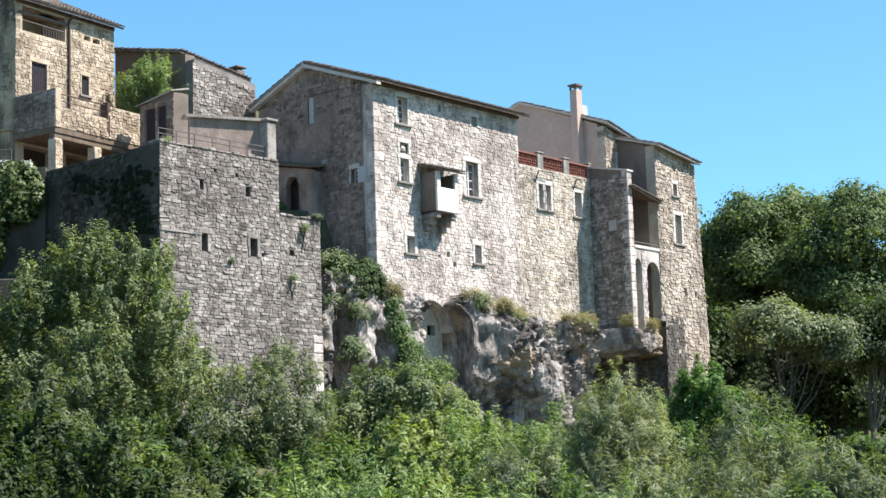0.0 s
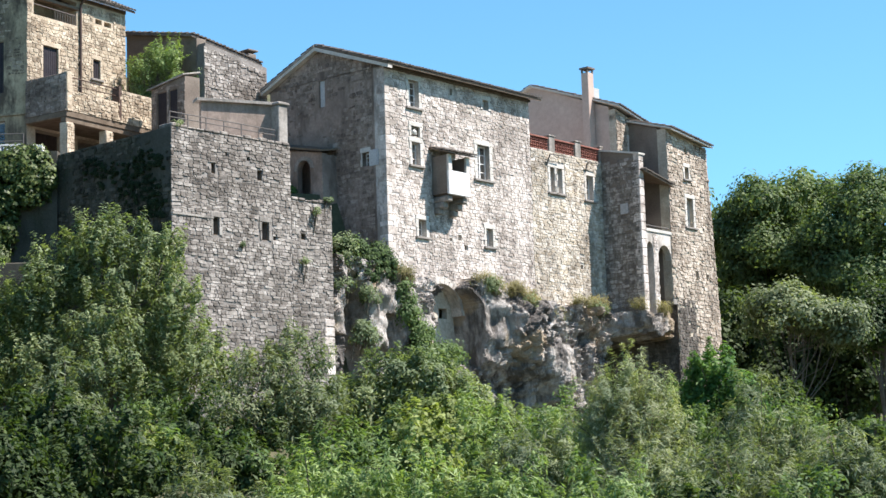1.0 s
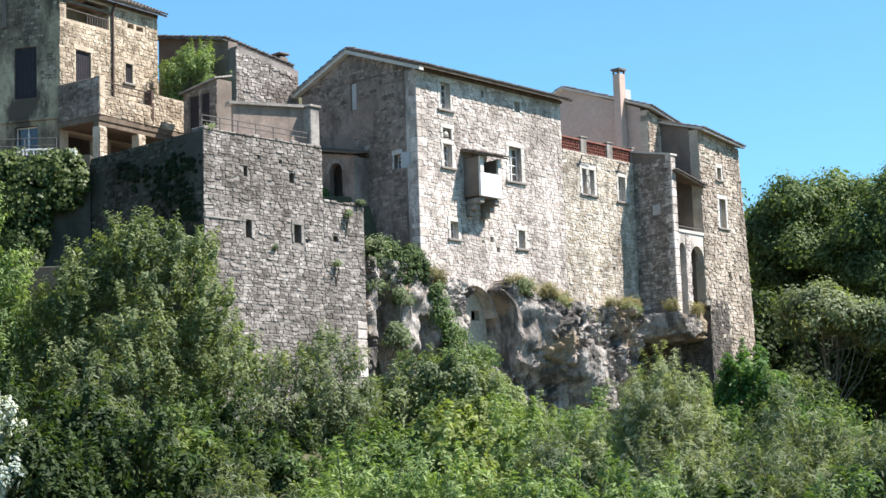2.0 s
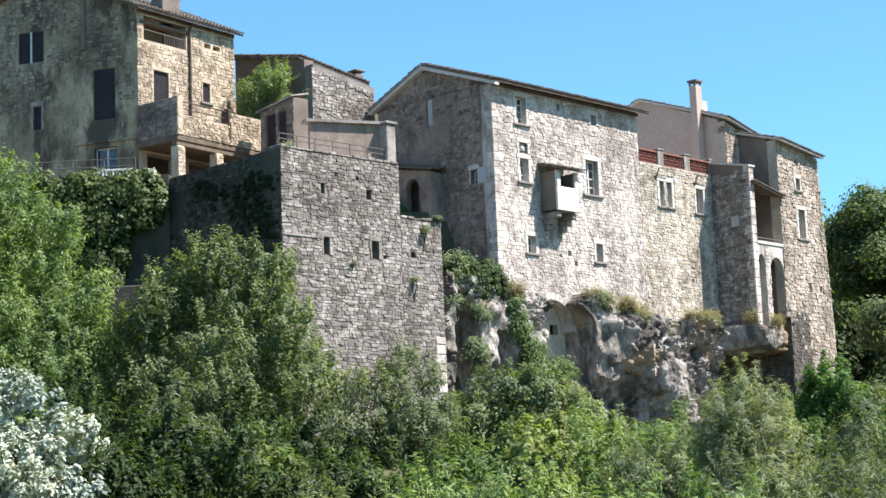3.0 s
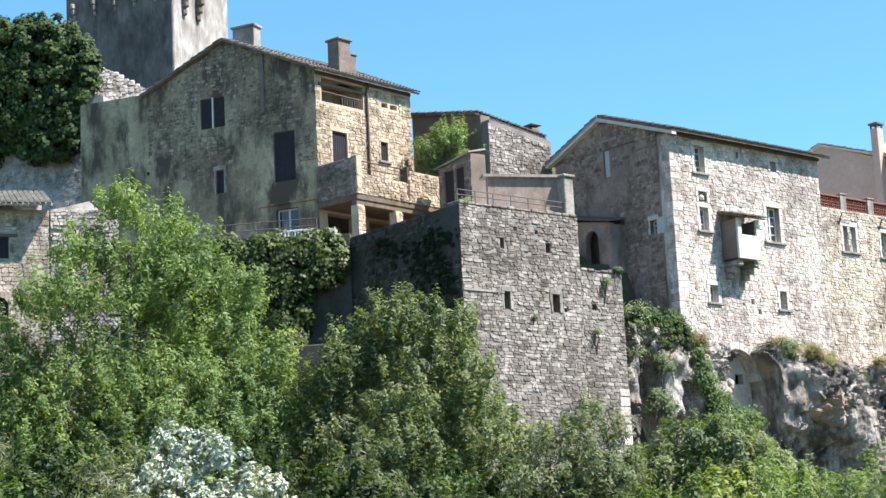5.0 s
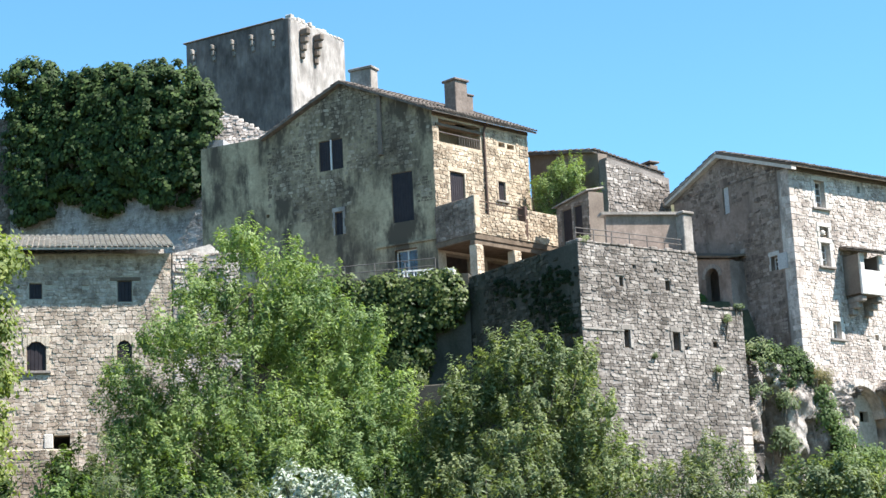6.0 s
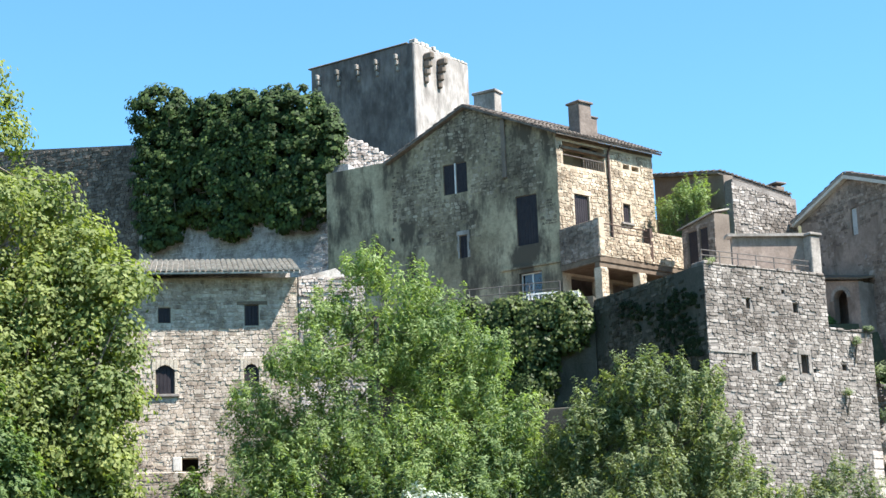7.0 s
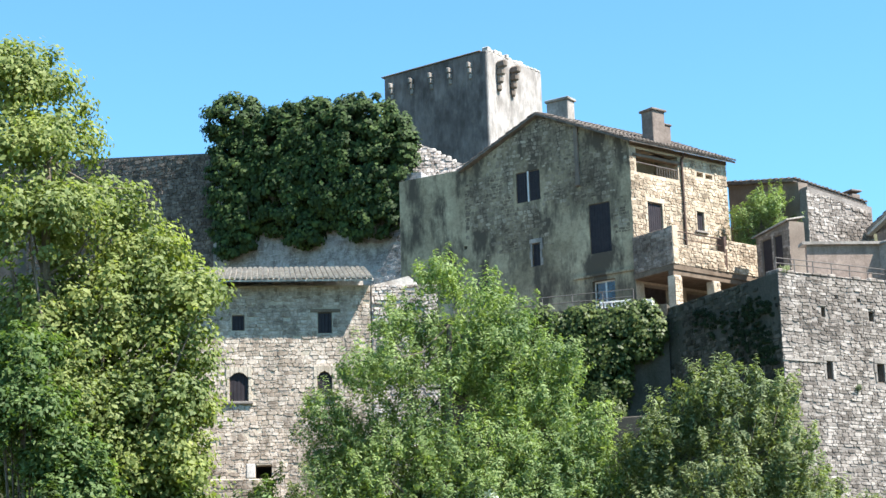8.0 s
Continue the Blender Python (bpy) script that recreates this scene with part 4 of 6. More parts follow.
# ---- the tower and its terrace ----
def tower():
    t = thing("stone_tower", HT, (0, 0, 4.0), "massive grey rubble tower with small slit windows", "tower")
    holes = [(1.92, 2.12, 15.55, 15.95), (4.22, 4.48, 15.55, 15.95), (1.96, 2.26, 13.22, 13.9), (4.4, 4.76, 13.24, 13.95), (6.46, 6.72, 13.46, 13.7),
             (2.6, 2.75, 16.3, 16.45), (3.7, 3.85, 16.25, 16.4), (5.0, 5.15, 13.3, 13.45)]
    w = part("wall", holed_wall(0, 5.95, 4.0, 17.1, 0.7, [q for q in holes if q[1] < 5.9]), m_mortar_tower, t, "grey rubble wall")
    low = part("lower_wall", holed_wall(5.95, 8.15, 4.0, 15.0, 0.7, [holes[4]]), m_mortar_tower, t)
    keep = [grown(q, 0.02) for q in holes[:3]] + [(4.25, 4.95, 13.1, 14.12)] + holes[4:]
    clad(w, "y", -0.002, -0.03, 5.95, 7.0, lambda x: 17.08, keep, GREYS, (0.40, 0.172), 0.034, 61, 300, (3, 14.5), 0.96)
    clad(low, "y", -0.002, 5.95, 8.15, 6.5, lambda x: 14.98, [holes[4]], GREYS, (0.40, 0.172), 0.034, 62, 150, (7, 13), 0.96)
    # Dark wall colour includes its shade; a thin sheet carries it to the corner.
    sw = part("side_wall", boxes((0.0, 0.6, 0.7, 7.0, 4.0, 17.1), (-0.004, 0.0, 0.0, 0.7, 4.0, 17.09)), m_shade_wall, t, "shaded dark mossy side wall")
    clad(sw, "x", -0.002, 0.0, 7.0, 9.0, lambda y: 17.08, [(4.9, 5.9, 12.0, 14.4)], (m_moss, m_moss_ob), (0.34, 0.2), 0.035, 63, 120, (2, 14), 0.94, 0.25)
    # Flat sheet on the wall face, painting the dark inside of an arch.
    part("side_arch", prism([(4.9, 11.5), (4.9, 13.8), (5.1, 14.2), (5.4, 14.35), (5.7, 14.2), (5.9, 13.8), (5.9, 11.5)], -0.012, 0.0, "x"), m_dark, sw, "flat dark sheet for the arch's shade")
    part("back_wall", boxes((0.6, 8.15, 6.4, 7.0, 4.0, 17.0), (7.55, 8.15, 0.7, 6.4, 4.0, 15.0)), m_mortar_grey, t)
    part("terrace_slab", boxes((0.6, 5.95, 0.7, 6.4, 16.6, 16.85), (5.95, 7.55, 0.7, 6.4, 14.5, 14.8), (5.6, 5.95, 0.7, 6.4, 14.8, 16.6)), m_dressed, t)
    rc = random.Random(8)
    for x0, x1, z, n in ((0.0, 5.93, 17.1, 15), (5.97, 8.15, 15.0, 6)):
        for k in range(n):
            a, c = x0 + (x1 - x0) * k / n, x0 + (x1 - x0) * (k + 1) / n
            part("coping", boxes((a + 0.01, c - 0.012, -0.04 - rc.uniform(0, 0.03), 0.72, z, z + rc.uniform(0.05, 0.15)), bevel=0.03), m_grey_ob, t)
    for q in holes[2:4]:
        window(t, "y", 0.0, q, bars=None, surround=0.09, sill=False, smat=m_cap)
    for q in holes[:2] + holes[4:5]:
        window(t, "y", 0.0, q, bars=None, surround=0)
    rt, zq = random.Random(9), 6.2
    while zq < 10.4:
        dz = rt.uniform(0.24, 0.5)
        part("quoin", boxes((8.15 - rt.uniform(0.35, 0.6), 8.18, -0.045, 0.3, zq + 0.008, zq + dz - 0.008), bevel=0.04), m_stone_ob, low)
        zq += dz
    part("old_string", boxes((0.0, 1.96, -0.06, 0.0, 13.82, 13.9)), m_cap, w)
    # pillar and roofed wall on the terrace
    p = part("pillar", boxes((5.45, 5.93, 0.05, 0.5, 17.2, 18.72), (5.38, 6.0, -0.02, 0.57, 18.72, 18.84), bevel=0.03), m_cap, t)
    bm = boxes((-2.9, 0.0, 0.0, 0.25, 16.85, 18.75))
    cp = boxes((-3.1, 0.05, -0.15, 0.45, 18.75, 18.86))
    for q in (bm, cp):
        bmesh.ops.transform(q, matrix=Matrix.Translation((5.5, 0.45, 0)) @ Matrix.Rotation(radians(-24), 4, "Z"), verts=q.verts)
    part("parapet_wall", bm, m_render, t, "rendered terrace wall"), part("parapet_coping", cp, m_cap, t)
    r = thing("railing", HT, (0, 0.2, 17.2), "thin iron railing along the tower top", "railing")
    rail(r, (0.1, 0.2), (5.4, 0.2), 17.2, 0.5, 0.9)


tower()


def old_house():
    eye = Matrix.Translation((0, 0, 1.7))
    h = thing("old_stone_house", eye @ Matrix.Scale(1.05, 4) @ eye.inverted() @ HT, (6.75, 6, 14), "rough grey stone house with dark doors above the tower", "house")
    w = part("wall", prism([(6.5, 14), (10.3, 14), (10.3, 22.1), (6.85, 22.65)], 6.0, 6.5, "y"), m_mortar_tower, h)
    clad(w, "y", 5.998, 6.75, 10.25, 18.5, lambda x: 22.5 - (x - 6.75) * 0.17, [], GREYS, (0.34, 0.19), 0.04, 71, 150, (8, 21))
    # Side mortar darker than the lit wall's, holding some of its shade.
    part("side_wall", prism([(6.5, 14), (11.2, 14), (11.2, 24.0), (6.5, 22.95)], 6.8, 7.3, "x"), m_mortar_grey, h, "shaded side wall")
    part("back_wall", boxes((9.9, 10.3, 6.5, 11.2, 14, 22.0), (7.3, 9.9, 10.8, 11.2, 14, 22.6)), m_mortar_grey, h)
    q = [(6.6, 6.6, 23.0), (10.6, 6.6, 22.35), (10.6, 11.4, 23.3), (6.6, 11.4, 24.05)]
    tiles(roof_slab(h, q, 0.1, m_tile), q, m_tile, lift=0.1)
    part("chimney", boxes((9.9, 10.35, 6.7, 7.15, 21.8, 22.85), (9.83, 10.42, 6.63, 7.22, 22.95, 23.03), bevel=0.02), m_chim, h)
    # lean-to with two dark doors, nearer
    g = thing("lean_to", HT, (6.1, 7.5, 14), "shaded lean-to with two dark doors", "shed")
    doors = [(6.95, 7.5, 19.2, 20.75), (7.65, 8.3, 19.2, 20.75)]
    lw = part("wall", holed_wall(6.45, 8.65, 14, 21.2, 0.3, doors, "x", 6.1, 20.95), m_mortar_grey, g)
    clad(lw, "x", 6.098, 6.45, 8.65, 18.5, lambda y: 20.95, [grown(d, 0.03) for d in doors], SHADE_WORN, (0.34, 0.2), 0.03, 73, 60, (7, 20))
    for d in doors:
        window(g, "x", 6.1, d, surround=0, leaf=m_wood, name="door")
    lq = [(5.95, 6.4, 21.2), (5.95, 8.8, 20.93), (6.9, 8.8, 21.15), (6.9, 6.4, 21.42)]
    roof_slab(g, lq, 0.06, m_cap, "roof")
    part("end_wall", boxes((6.4, 6.9, 6.45, 6.7, 14, 21.2), (6.4, 6.9, 8.4, 8.65, 14, 20.9)), m_mortar_grey, g)


old_house()

# ---- upper house with balcony ----
LX, LY = -17.64, 78.03
HLG = fr(LX, LY, -15)
HLR = fr(LX, LY, 57)


def upper_house():
    h = thing("gabled_house", HLG, (0, 0, 17.0), "old mossy rendered gable house with dark shutters", "house")
    win = [(-5.75, -4.5, 23.65, 25.05), (-2.12, -1.06, 20.75, 22.98), (-5.03, -4.62, 20.66, 21.7), (-2.1, -1.0, 18.2, 19.55), (-7.15, -6.9, 20.6, 20.95), (-8.6, -8.45, 22.0, 22.15)]
    w = part("gable_wall", holed_wall(-12.1, 0, 17.0, 25.4, 0.5, win), m_render_green, h, "mossy stained grey-green render")
    part("gable_top", prism([(-12.1, 25.4), (0, 25.4), (0, 25.55), (-4.4, 27.5), (-8.2, 25.75), (-12.1, 25.8)], 0.0, 0.5, "y"), m_render_green, h)
    clad(w, "y", -0.002, -8.5, -0.1, 21.5, lambda x: 25.5 + (1.9 * (1 - abs(x + 4.4) / 4.4)), [grown(q, 0.12) for q in win], MOSSY, (0.3, 0.22), 0.012, 81, 200, (-3, 24), 0.84, 0.5)
    for q, half in ((win[0], True), (win[1], False), (win[2], False)):
        if half:
            m = (q[0] + q[1]) / 2
            window(h, "y", 0.0, (q[0], m - 0.03, q[2], q[3]), surround=0, leaf=m_wood), window(h, "y", 0.0, (m + 0.03, q[1], q[2], q[3]), surround=0, leaf=m_wood)
            part("mullion", boxes((m - 0.03, m + 0.03, 0.0, 0.3, q[2], q[3])), m_white, h)
        else:
            window(h, "y", 0.0, q, surround=0.08 if q[0] < -4 else 0, leaf=m_wood, sill=False, smat=m_cap)
    gd = window(h, "y", 0.0, win[3], bars=(1, 0), surround=0, name="glazed_door")
    part("back_wall", boxes((-12.1, -11.6, 0.5, 6.0, 17, 25.4), (-12.1, -1.0, 6.0, 6.4, 17, 25.4)), m_render, h)
    part("string_course", boxes((-3.0, 0.0, -0.08, 0.0, 19.75, 19.85)), m_render_green, h)
    part("flue", boxes((-2.65, -2.45, -0.12, 0.0, 23.9, 26.6), bevel=0.02), m_mortar_grey, h)
    part("chimney", boxes((-4.35, -3.25, 0.6, 1.2, 27.0, 28.2), (-4.42, -3.18, 0.53, 1.27, 28.2, 28.32), bevel=0.02), m_cap, h, "square stone chimney")
    # sunlit front, in its own direction
    g = thing("sunlit_front", HLR, (0, 0, 17.0), "warm sunlit stone front of the gabled house", "house front")
    hl = [(0.4, 2.95, 24.15, 25.2), (0.93, 1.82, 21.2, 22.9), (3.93, 4.37, 22.0, 22.87), (4.1, 4.5, 24.5, 24.72), (4.65, 5.1, 24.48, 24.7), (0.5, 2.2, 17.0, 19.2), (3.0, 4.4, 17.0, 19.2)]
    fw = part("wall", holed_wall(0.0, 6.0, 17.0, 25.3, 0.45, hl), m_mortar_ochre, g)
    clad(fw, "y", -0.002, 0.0, 6.0, 19.6, lambda x: 25.2, [grown(q, 0.1) for q in hl], OCHRES, (0.34, 0.2), 0.032, 82, 250, (3, 23))
    window(g, "y", 0.0, hl[1], surround=0.1, leaf=m_wood, smat=m_mortar_ochre), window(g, "y", 0.0, hl[2], surround=0.08, leaf=m_wood, smat=m_mortar_ochre)
    part("side_wall", boxes((5.55, 6.0, 0.45, 5.0, 17, 25.3)), m_mortar_ochre, g)
    part("loggia_back", boxes((0.3, 3.1, 1.5, 1.6, 23.9, 25.5), (0.3, 3.1, 0.45, 1.5, 23.9, 24.0), (0.28, 0.38, 0.45, 1.5, 24, 25.4), (3.0, 3.1, 0.45, 1.5, 24, 25.4)), m_mortar_ochre, g)
    part("loggia_lintel", boxes((0.2, 3.1, -0.06, 0.2, 24.85, 24.98), bevel=0.01), m_beam, g)
    for i in range(9):
        part("baluster", tube(bmesh.new(), (1.7 + 0.15 * i, 0.05, 24.15), (1.7 + 0.15 * i, 0.05, 24.6), 0.016, n=6), m_metal, g)
    part("rail", tube(bmesh.new(), (0.4, 0.05, 24.62), (2.95, 0.05, 24.6), 0.025, n=6), m_metal, g)
    part("downpipe", tube(tube(bmesh.new(), (3.1, -0.1, 19.6), (3.1, -0.1, 25.1), 0.055), (3.1, -0.1, 25.1), (3.1, -0.35, 25.35), 0.055), m_pipe, g, "brown downpipe")
    part("wall_plate", boxes((0.0, 6.0, -0.05, 0.3, 25.3, 25.46)), m_beam, g)
    ef = [(-0.3, -0.38, 25.33), (6.25, -0.38, 25.33), (6.25, 4.185, 27.5), (-1.6, 4.185, 27.5)]
    eb = [(-2.9, 8.2, 25.6), (6.25, 8.2, 25.6), (6.25, 4.185, 27.5), (-1.6, 4.185, 27.5)]
    for q in (ef, eb):
        tiles(roof_slab(g, q, 0.1, m_tile), q, m_tile, lift=0.1)
    part("chimney", boxes((1.75, 2.5, 0.2, 0.9, 25.2, 27.25), (1.67, 2.58, 0.12, 0.98, 27.25, 27.35), (2.52, 2.95, 0.3, 0.8, 25.2, 26.7), (2.47, 3.0, 0.25, 0.85, 26.7, 26.78), bevel=0.02), m_chim, g, "stone chimney pair")
    # balcony on pillars
    b = thing("balcony", HLR, (0, -2.4, 17.0), "stone balcony on square pillars with iron railing", "balcony")
    part("slab", boxes((-0.1, 5.0, -2.4, -0.02, 19.3, 19.55), bevel=0.02), m_beam, b)
    part("beam", boxes((-0.1, 4.9, -2.35, -2.05, 19.08, 19.3), bevel=0.02), m_beam, b)
    sidew = part("side_parapet", boxes((-0.1, 0.2, -2.4, -0.02, 19.55, 21.15), bevel=0.02), m_mortar_grey, b)
    clad(sidew, "x", -0.102, -2.38, -0.05, 19.55, lambda y: 21.1, [], SHADE_WORN, (0.32, 0.2), 0.025, 88, 60, (-1, 20))
    lowp = part("front_parapet", boxes((0.2, 3.0, -2.4, -2.1, 19.55, 20.4)), m_mortar_ochre, b)
    clad(lowp, "y", -2.402, -0.1, 3.0, 19.55, lambda x: 20.4, [], OCHRES, (0.3, 0.17), 0.05, 83, 60, (1, 20))
    hp = part("high_parapet", boxes((3.0, 5.0, -2.4, -2.1, 19.55, 20.95)), m_mortar_ochre, b)
    clad(hp, "y", -2.402, 3.0, 5.0, 19.55, lambda x: 20.93, [], OCHRES, (0.3, 0.17), 0.05, 84, 60, (4, 20))
    part("corner_post", boxes((-0.1, 0.22, -2.43, -2.08, 19.55, 21.2), bevel=0.02), m_mortar_ochre, b)
    for x0 in (-0.1, 2.2):
        pl = part("pillar", boxes((x0, x0 + 0.42, -2.4, -1.98, 16.5, 19.08), bevel=0.03), m_mortar_ochre, b)
        clad(pl, "y", -2.402, x0, x0 + 0.42, 16.6, lambda x: 19.0, [], OCHRES, (0.36, 0.24), 0.03, 85, 20, (x0, 18))
    part("rail", tube(tube(bmesh.new(), (0.2, -2.3, 21.0), (3.0, -2.3, 21.0), 0.03, n=6), (0.2, -2.3, 20.7), (3.0, -2.3, 20.7), 0.02, n=6), m_pipe, b)
    part("end_post", boxes((2.95, 3.1, -2.45, -2.05, 19.6, 21.1)), m_pipe, b)


upper_house()

# ---- castle keep ----
HC = fr(-33.63, 109.97, -18)


def keep():
    k = thing("castle_keep", HC, (0, 0, 26.0), "square weathered stone castle keep with broken corbels", "castle")
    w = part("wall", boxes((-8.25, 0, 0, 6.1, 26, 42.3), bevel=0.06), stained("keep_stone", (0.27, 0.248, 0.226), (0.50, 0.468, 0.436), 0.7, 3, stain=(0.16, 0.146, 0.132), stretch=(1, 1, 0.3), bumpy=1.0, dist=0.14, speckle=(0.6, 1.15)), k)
    # Thin darker sheet: this side's shade put into its colour, plus lichen streaks.
    part("shaded_face", boxes((-8.27, -0.12, -0.03, 0.05, 26, 42.28), bevel=0.01), stained("shaded_lichened_face", (0.115, 0.097, 0.09), (0.235, 0.205, 0.19), 0.7, 3, stain=(0.07, 0.06, 0.056), stretch=(1, 1, 0.25), bumpy=1.0, dist=0.14, speckle=(0.6, 1.2)), k)
    rk = random.Random(12)
    for i in range(15):
        y = 0.1 + i * 0.4
        part("broken_stone", boxes((-0.5, -0.04 + rk.uniform(0, 0.1), y, y + rk.uniform(0.25, 0.39), 42.25, 42.4 + rk.uniform(0, 0.28) * (1 - i / 22)), bevel=0.05), m_mortar, k)
    for i, x in enumerate((-7.7, -6.1, -4.5, -3.0, -1.4)):
        for n in range(3):
            part("corbel", boxes((x, x + 0.22, -0.4 + 0.12 * n, 0, 41.35 - 0.36 * n, 41.7 - 0.36 * n), bevel=0.05), m_cap, k)
    for y in (0.9, 2.4):
        for n in range(4):
            part("corbel", boxes((0, 0.7 - 0.15 * n, y, y + 0.36, 41.3 - 0.5 * n, 41.8 - 0.5 * n), bevel=0.1), m_mortar_grey, k)
    part("roof_edge", boxes((-8.5, -0.5, -0.12, 6.3, 42.3, 42.38), bevel=0.03), m_mortar_grey, k)


keep()

# ---- long rampart with ivy ----
HW = fr(-30.43, 84.70, -5)


def rampart():
    r = thing("rampart", HW, (-10, 0, 16), "long pale stone rampart, ivy-grown", "rampart", kind="structure")
    w = part("wall", prism([(-10.6, 16), (1.0, 16), (1.0, 27.2), (-8, 27.6), (-10.2, 29.8), (-10.6, 29.84)], 0.0, 0.9, "y"), m_ashlar, r, "pale ashlar wall")
    d = part("dark_wall", prism([(-30, 16), (-10.6, 16), (-10.6, 29.84), (-18, 30.6), (-30, 31.5)], 0.0, 0.9, "y"), m_mortar_dusk, r, "dark rubble wall")
    pale = stone_mat("pale_blocks", [(0.37, 0.36, 0.36), (0.46, 0.45, 0.45), (0.42, 0.41, 0.41)])
    clad(w, "y", -0.002, -10.6, 0.9, 21.5, lambda x: 26.5, [], (pale, pale), (0.46, 0.26), 0.012, 95, 0, None, 0.97)
    clad(d, "y", -0.002, -22, -10.62, 24.0, lambda x: 29.72 - (x + 10.2) * 0.1, [], DUSK, (0.34, 0.22), 0.05, 96, 0, None, 0.95)
    # Dark backing, its colour stands for the shade seen between ivy leaves.
    part("ruin", prism([(-10.2, 27), (0.2, 27), (0.0, 29.3), (-1, 30.2), (-3, 30.9), (-9.6, 31.1)], 0.1, 0.8, "y"), m_shade_wall, r)
    hw = fr(-29.4, 88.0, 20)
    s = thing("broken_wall", hw, (0, 0, 20), "broken sunlit rubble wall below the keep", "wall", kind="structure")
    b = part("wall", prism([(-2.1, 20), (4.5, 20), (4.5, 27.9), (1.0, 28.35), (0, 28.75), (-1.2, 29.55), (-2.1, 29.3)], 0.0, 0.7, "y"), m_mortar, s)
    edge = lambda x: 29.5 - 0.9 * smooth(-1.3, 1.0, x) - 0.12 * max(0.0, x)
    clad(b, "y", -0.002, -2.1, 4.4, 26.0, edge, [], LIME, (0.36, 0.2), 0.06, 97, 0)
    rs = random.Random(3)
    for i in range(18):
        x = -2.0 + i * 0.27
        part("loose_stone", boxes((x, x + rs.uniform(0.16, 0.3), 0.05, 0.5, edge(x) - 0.2, edge(x) + rs.uniform(-0.05, 0.1)), bevel=0.05), m_mortar, s)


rampart()

# ---- low building with tiled roof ----
HQ = fr(-31.03, 64.97, 24)


def low_building():
    h = thing("low_stone_building", HQ, (1, 0, 6), "sunlit rubble building with a shallow tiled roof", "building")
    holes = [(0.62, 1.11, 16.02, 16.63), (3.88, 4.43, 15.88, 16.7), (0.53, 1.24, 13.3, 14.42), (3.83, 4.4, 13.5, 14.42), (1.5, 2.1, 10.2, 10.9)]
    w = part("wall", holed_wall(-5, 5.9, 6.0, 17.75, 0.5, holes), m_mortar_warm, h, "warm rubble wall")
    clad(w, "y", -0.002, -2.5, 5.9, 9.0, lambda x: 17.7, [grown(q, 0.03) for q in holes[:2]] + [grown(q, 0.11) for q in holes[2:4]] + [holes[4], (3.6, 4.75, 16.68, 16.85)], WARMS, (0.35, 0.185), 0.03, 101, 300, (2.5, 14.5))
    for q in holes[:2]:
        window(h, "y", 0.0, q, surround=0, leaf=m_wood)
    part("wood_lintel", boxes((3.6, 4.75, -0.03, 0.3, 16.7, 16.83), bevel=0.01), m_beam, h)
    for q in holes[2:4]:
        ww = window(h, "y", 0.0, q, surround=0.1, leaf=m_wood, lintel=False, smat=m_mortar_warm)
        c, r = (q[0] + q[1]) / 2, (q[1] - q[0]) / 2
        n = 6
        for i in range(n):
            a, b2 = q[0] - 0.13 + (2 * r + 0.26) * i / n, q[0] - 0.13 + (2 * r + 0.26) * (i + 1) / n
            arc = lambda x: q[3] - 0.22 * min(1.0, ((x - c) / r) ** 2)
            part("voussoir", prism([(a + 0.008, arc(a)), (b2 - 0.008, arc(b2)), (b2 - 0.008, q[3] + 0.2), (a + 0.008, q[3] + 0.2)], -0.05 - 0.012 * (i % 2), 0.12, "y"), m_mortar_warm, ww)
    part("back_wall", boxes((-5, 5.9, 5, 5.5, 6, 19.4), (5.4, 5.9, 0.5, 5, 6, 17.75), (-5, -4.5, 0.5, 5, 6, 17.75)), m_mortar, h)
    q = [(-5.3, -0.8, 17.74), (6.0, -0.8, 17.74), (6.0, 5.5, 19.62), (-5.3, 5.5, 19.62)]
    tiles(roof_slab(h, q, 0.08, m_tile_grey), q, m_tile_grey, lift=0.08)
    # ruined wall that leans on it
    hr = thing("ruined_wall", HQ, (6.5, 0, 6), "crumbling sunlit rubble wall end", "wall", kind="structure")
    rw = part("wall", prism([(5.95, 6), (8.6, 6), (8.4, 17.2), (7.4, 18.1), (6.6, 17.9), (5.95, 17.75)], 0.02, 0.7, "y"), m_mortar, hr)
    clad(rw, "y", 0.018, 5.95, 8.5, 10, lambda x: 17.75, [], LIME, (0.36, 0.2), 0.09, 102, 120, (6.8, 17))
    lw = part("low_wall", boxes((-5, 2.2, -1.6, -1.1, 6, 10.2), bevel=0.04), m_mortar_warm, hr)
    clad(lw, "y", -1.602, -3.0, 2.2, 8.0, lambda x: 10.18, [], WARMS, (0.33, 0.2), 0.04, 103, 60, (1, 10))
    part("block", boxes((1.15, 1.48, -0.06, 0.2, 10.4, 10.95), bevel=0.03), m_dressed, w)


low_building()

# ---- terrace wall below the upper house ----
HH = fr(-18.46, 73.72, 0)


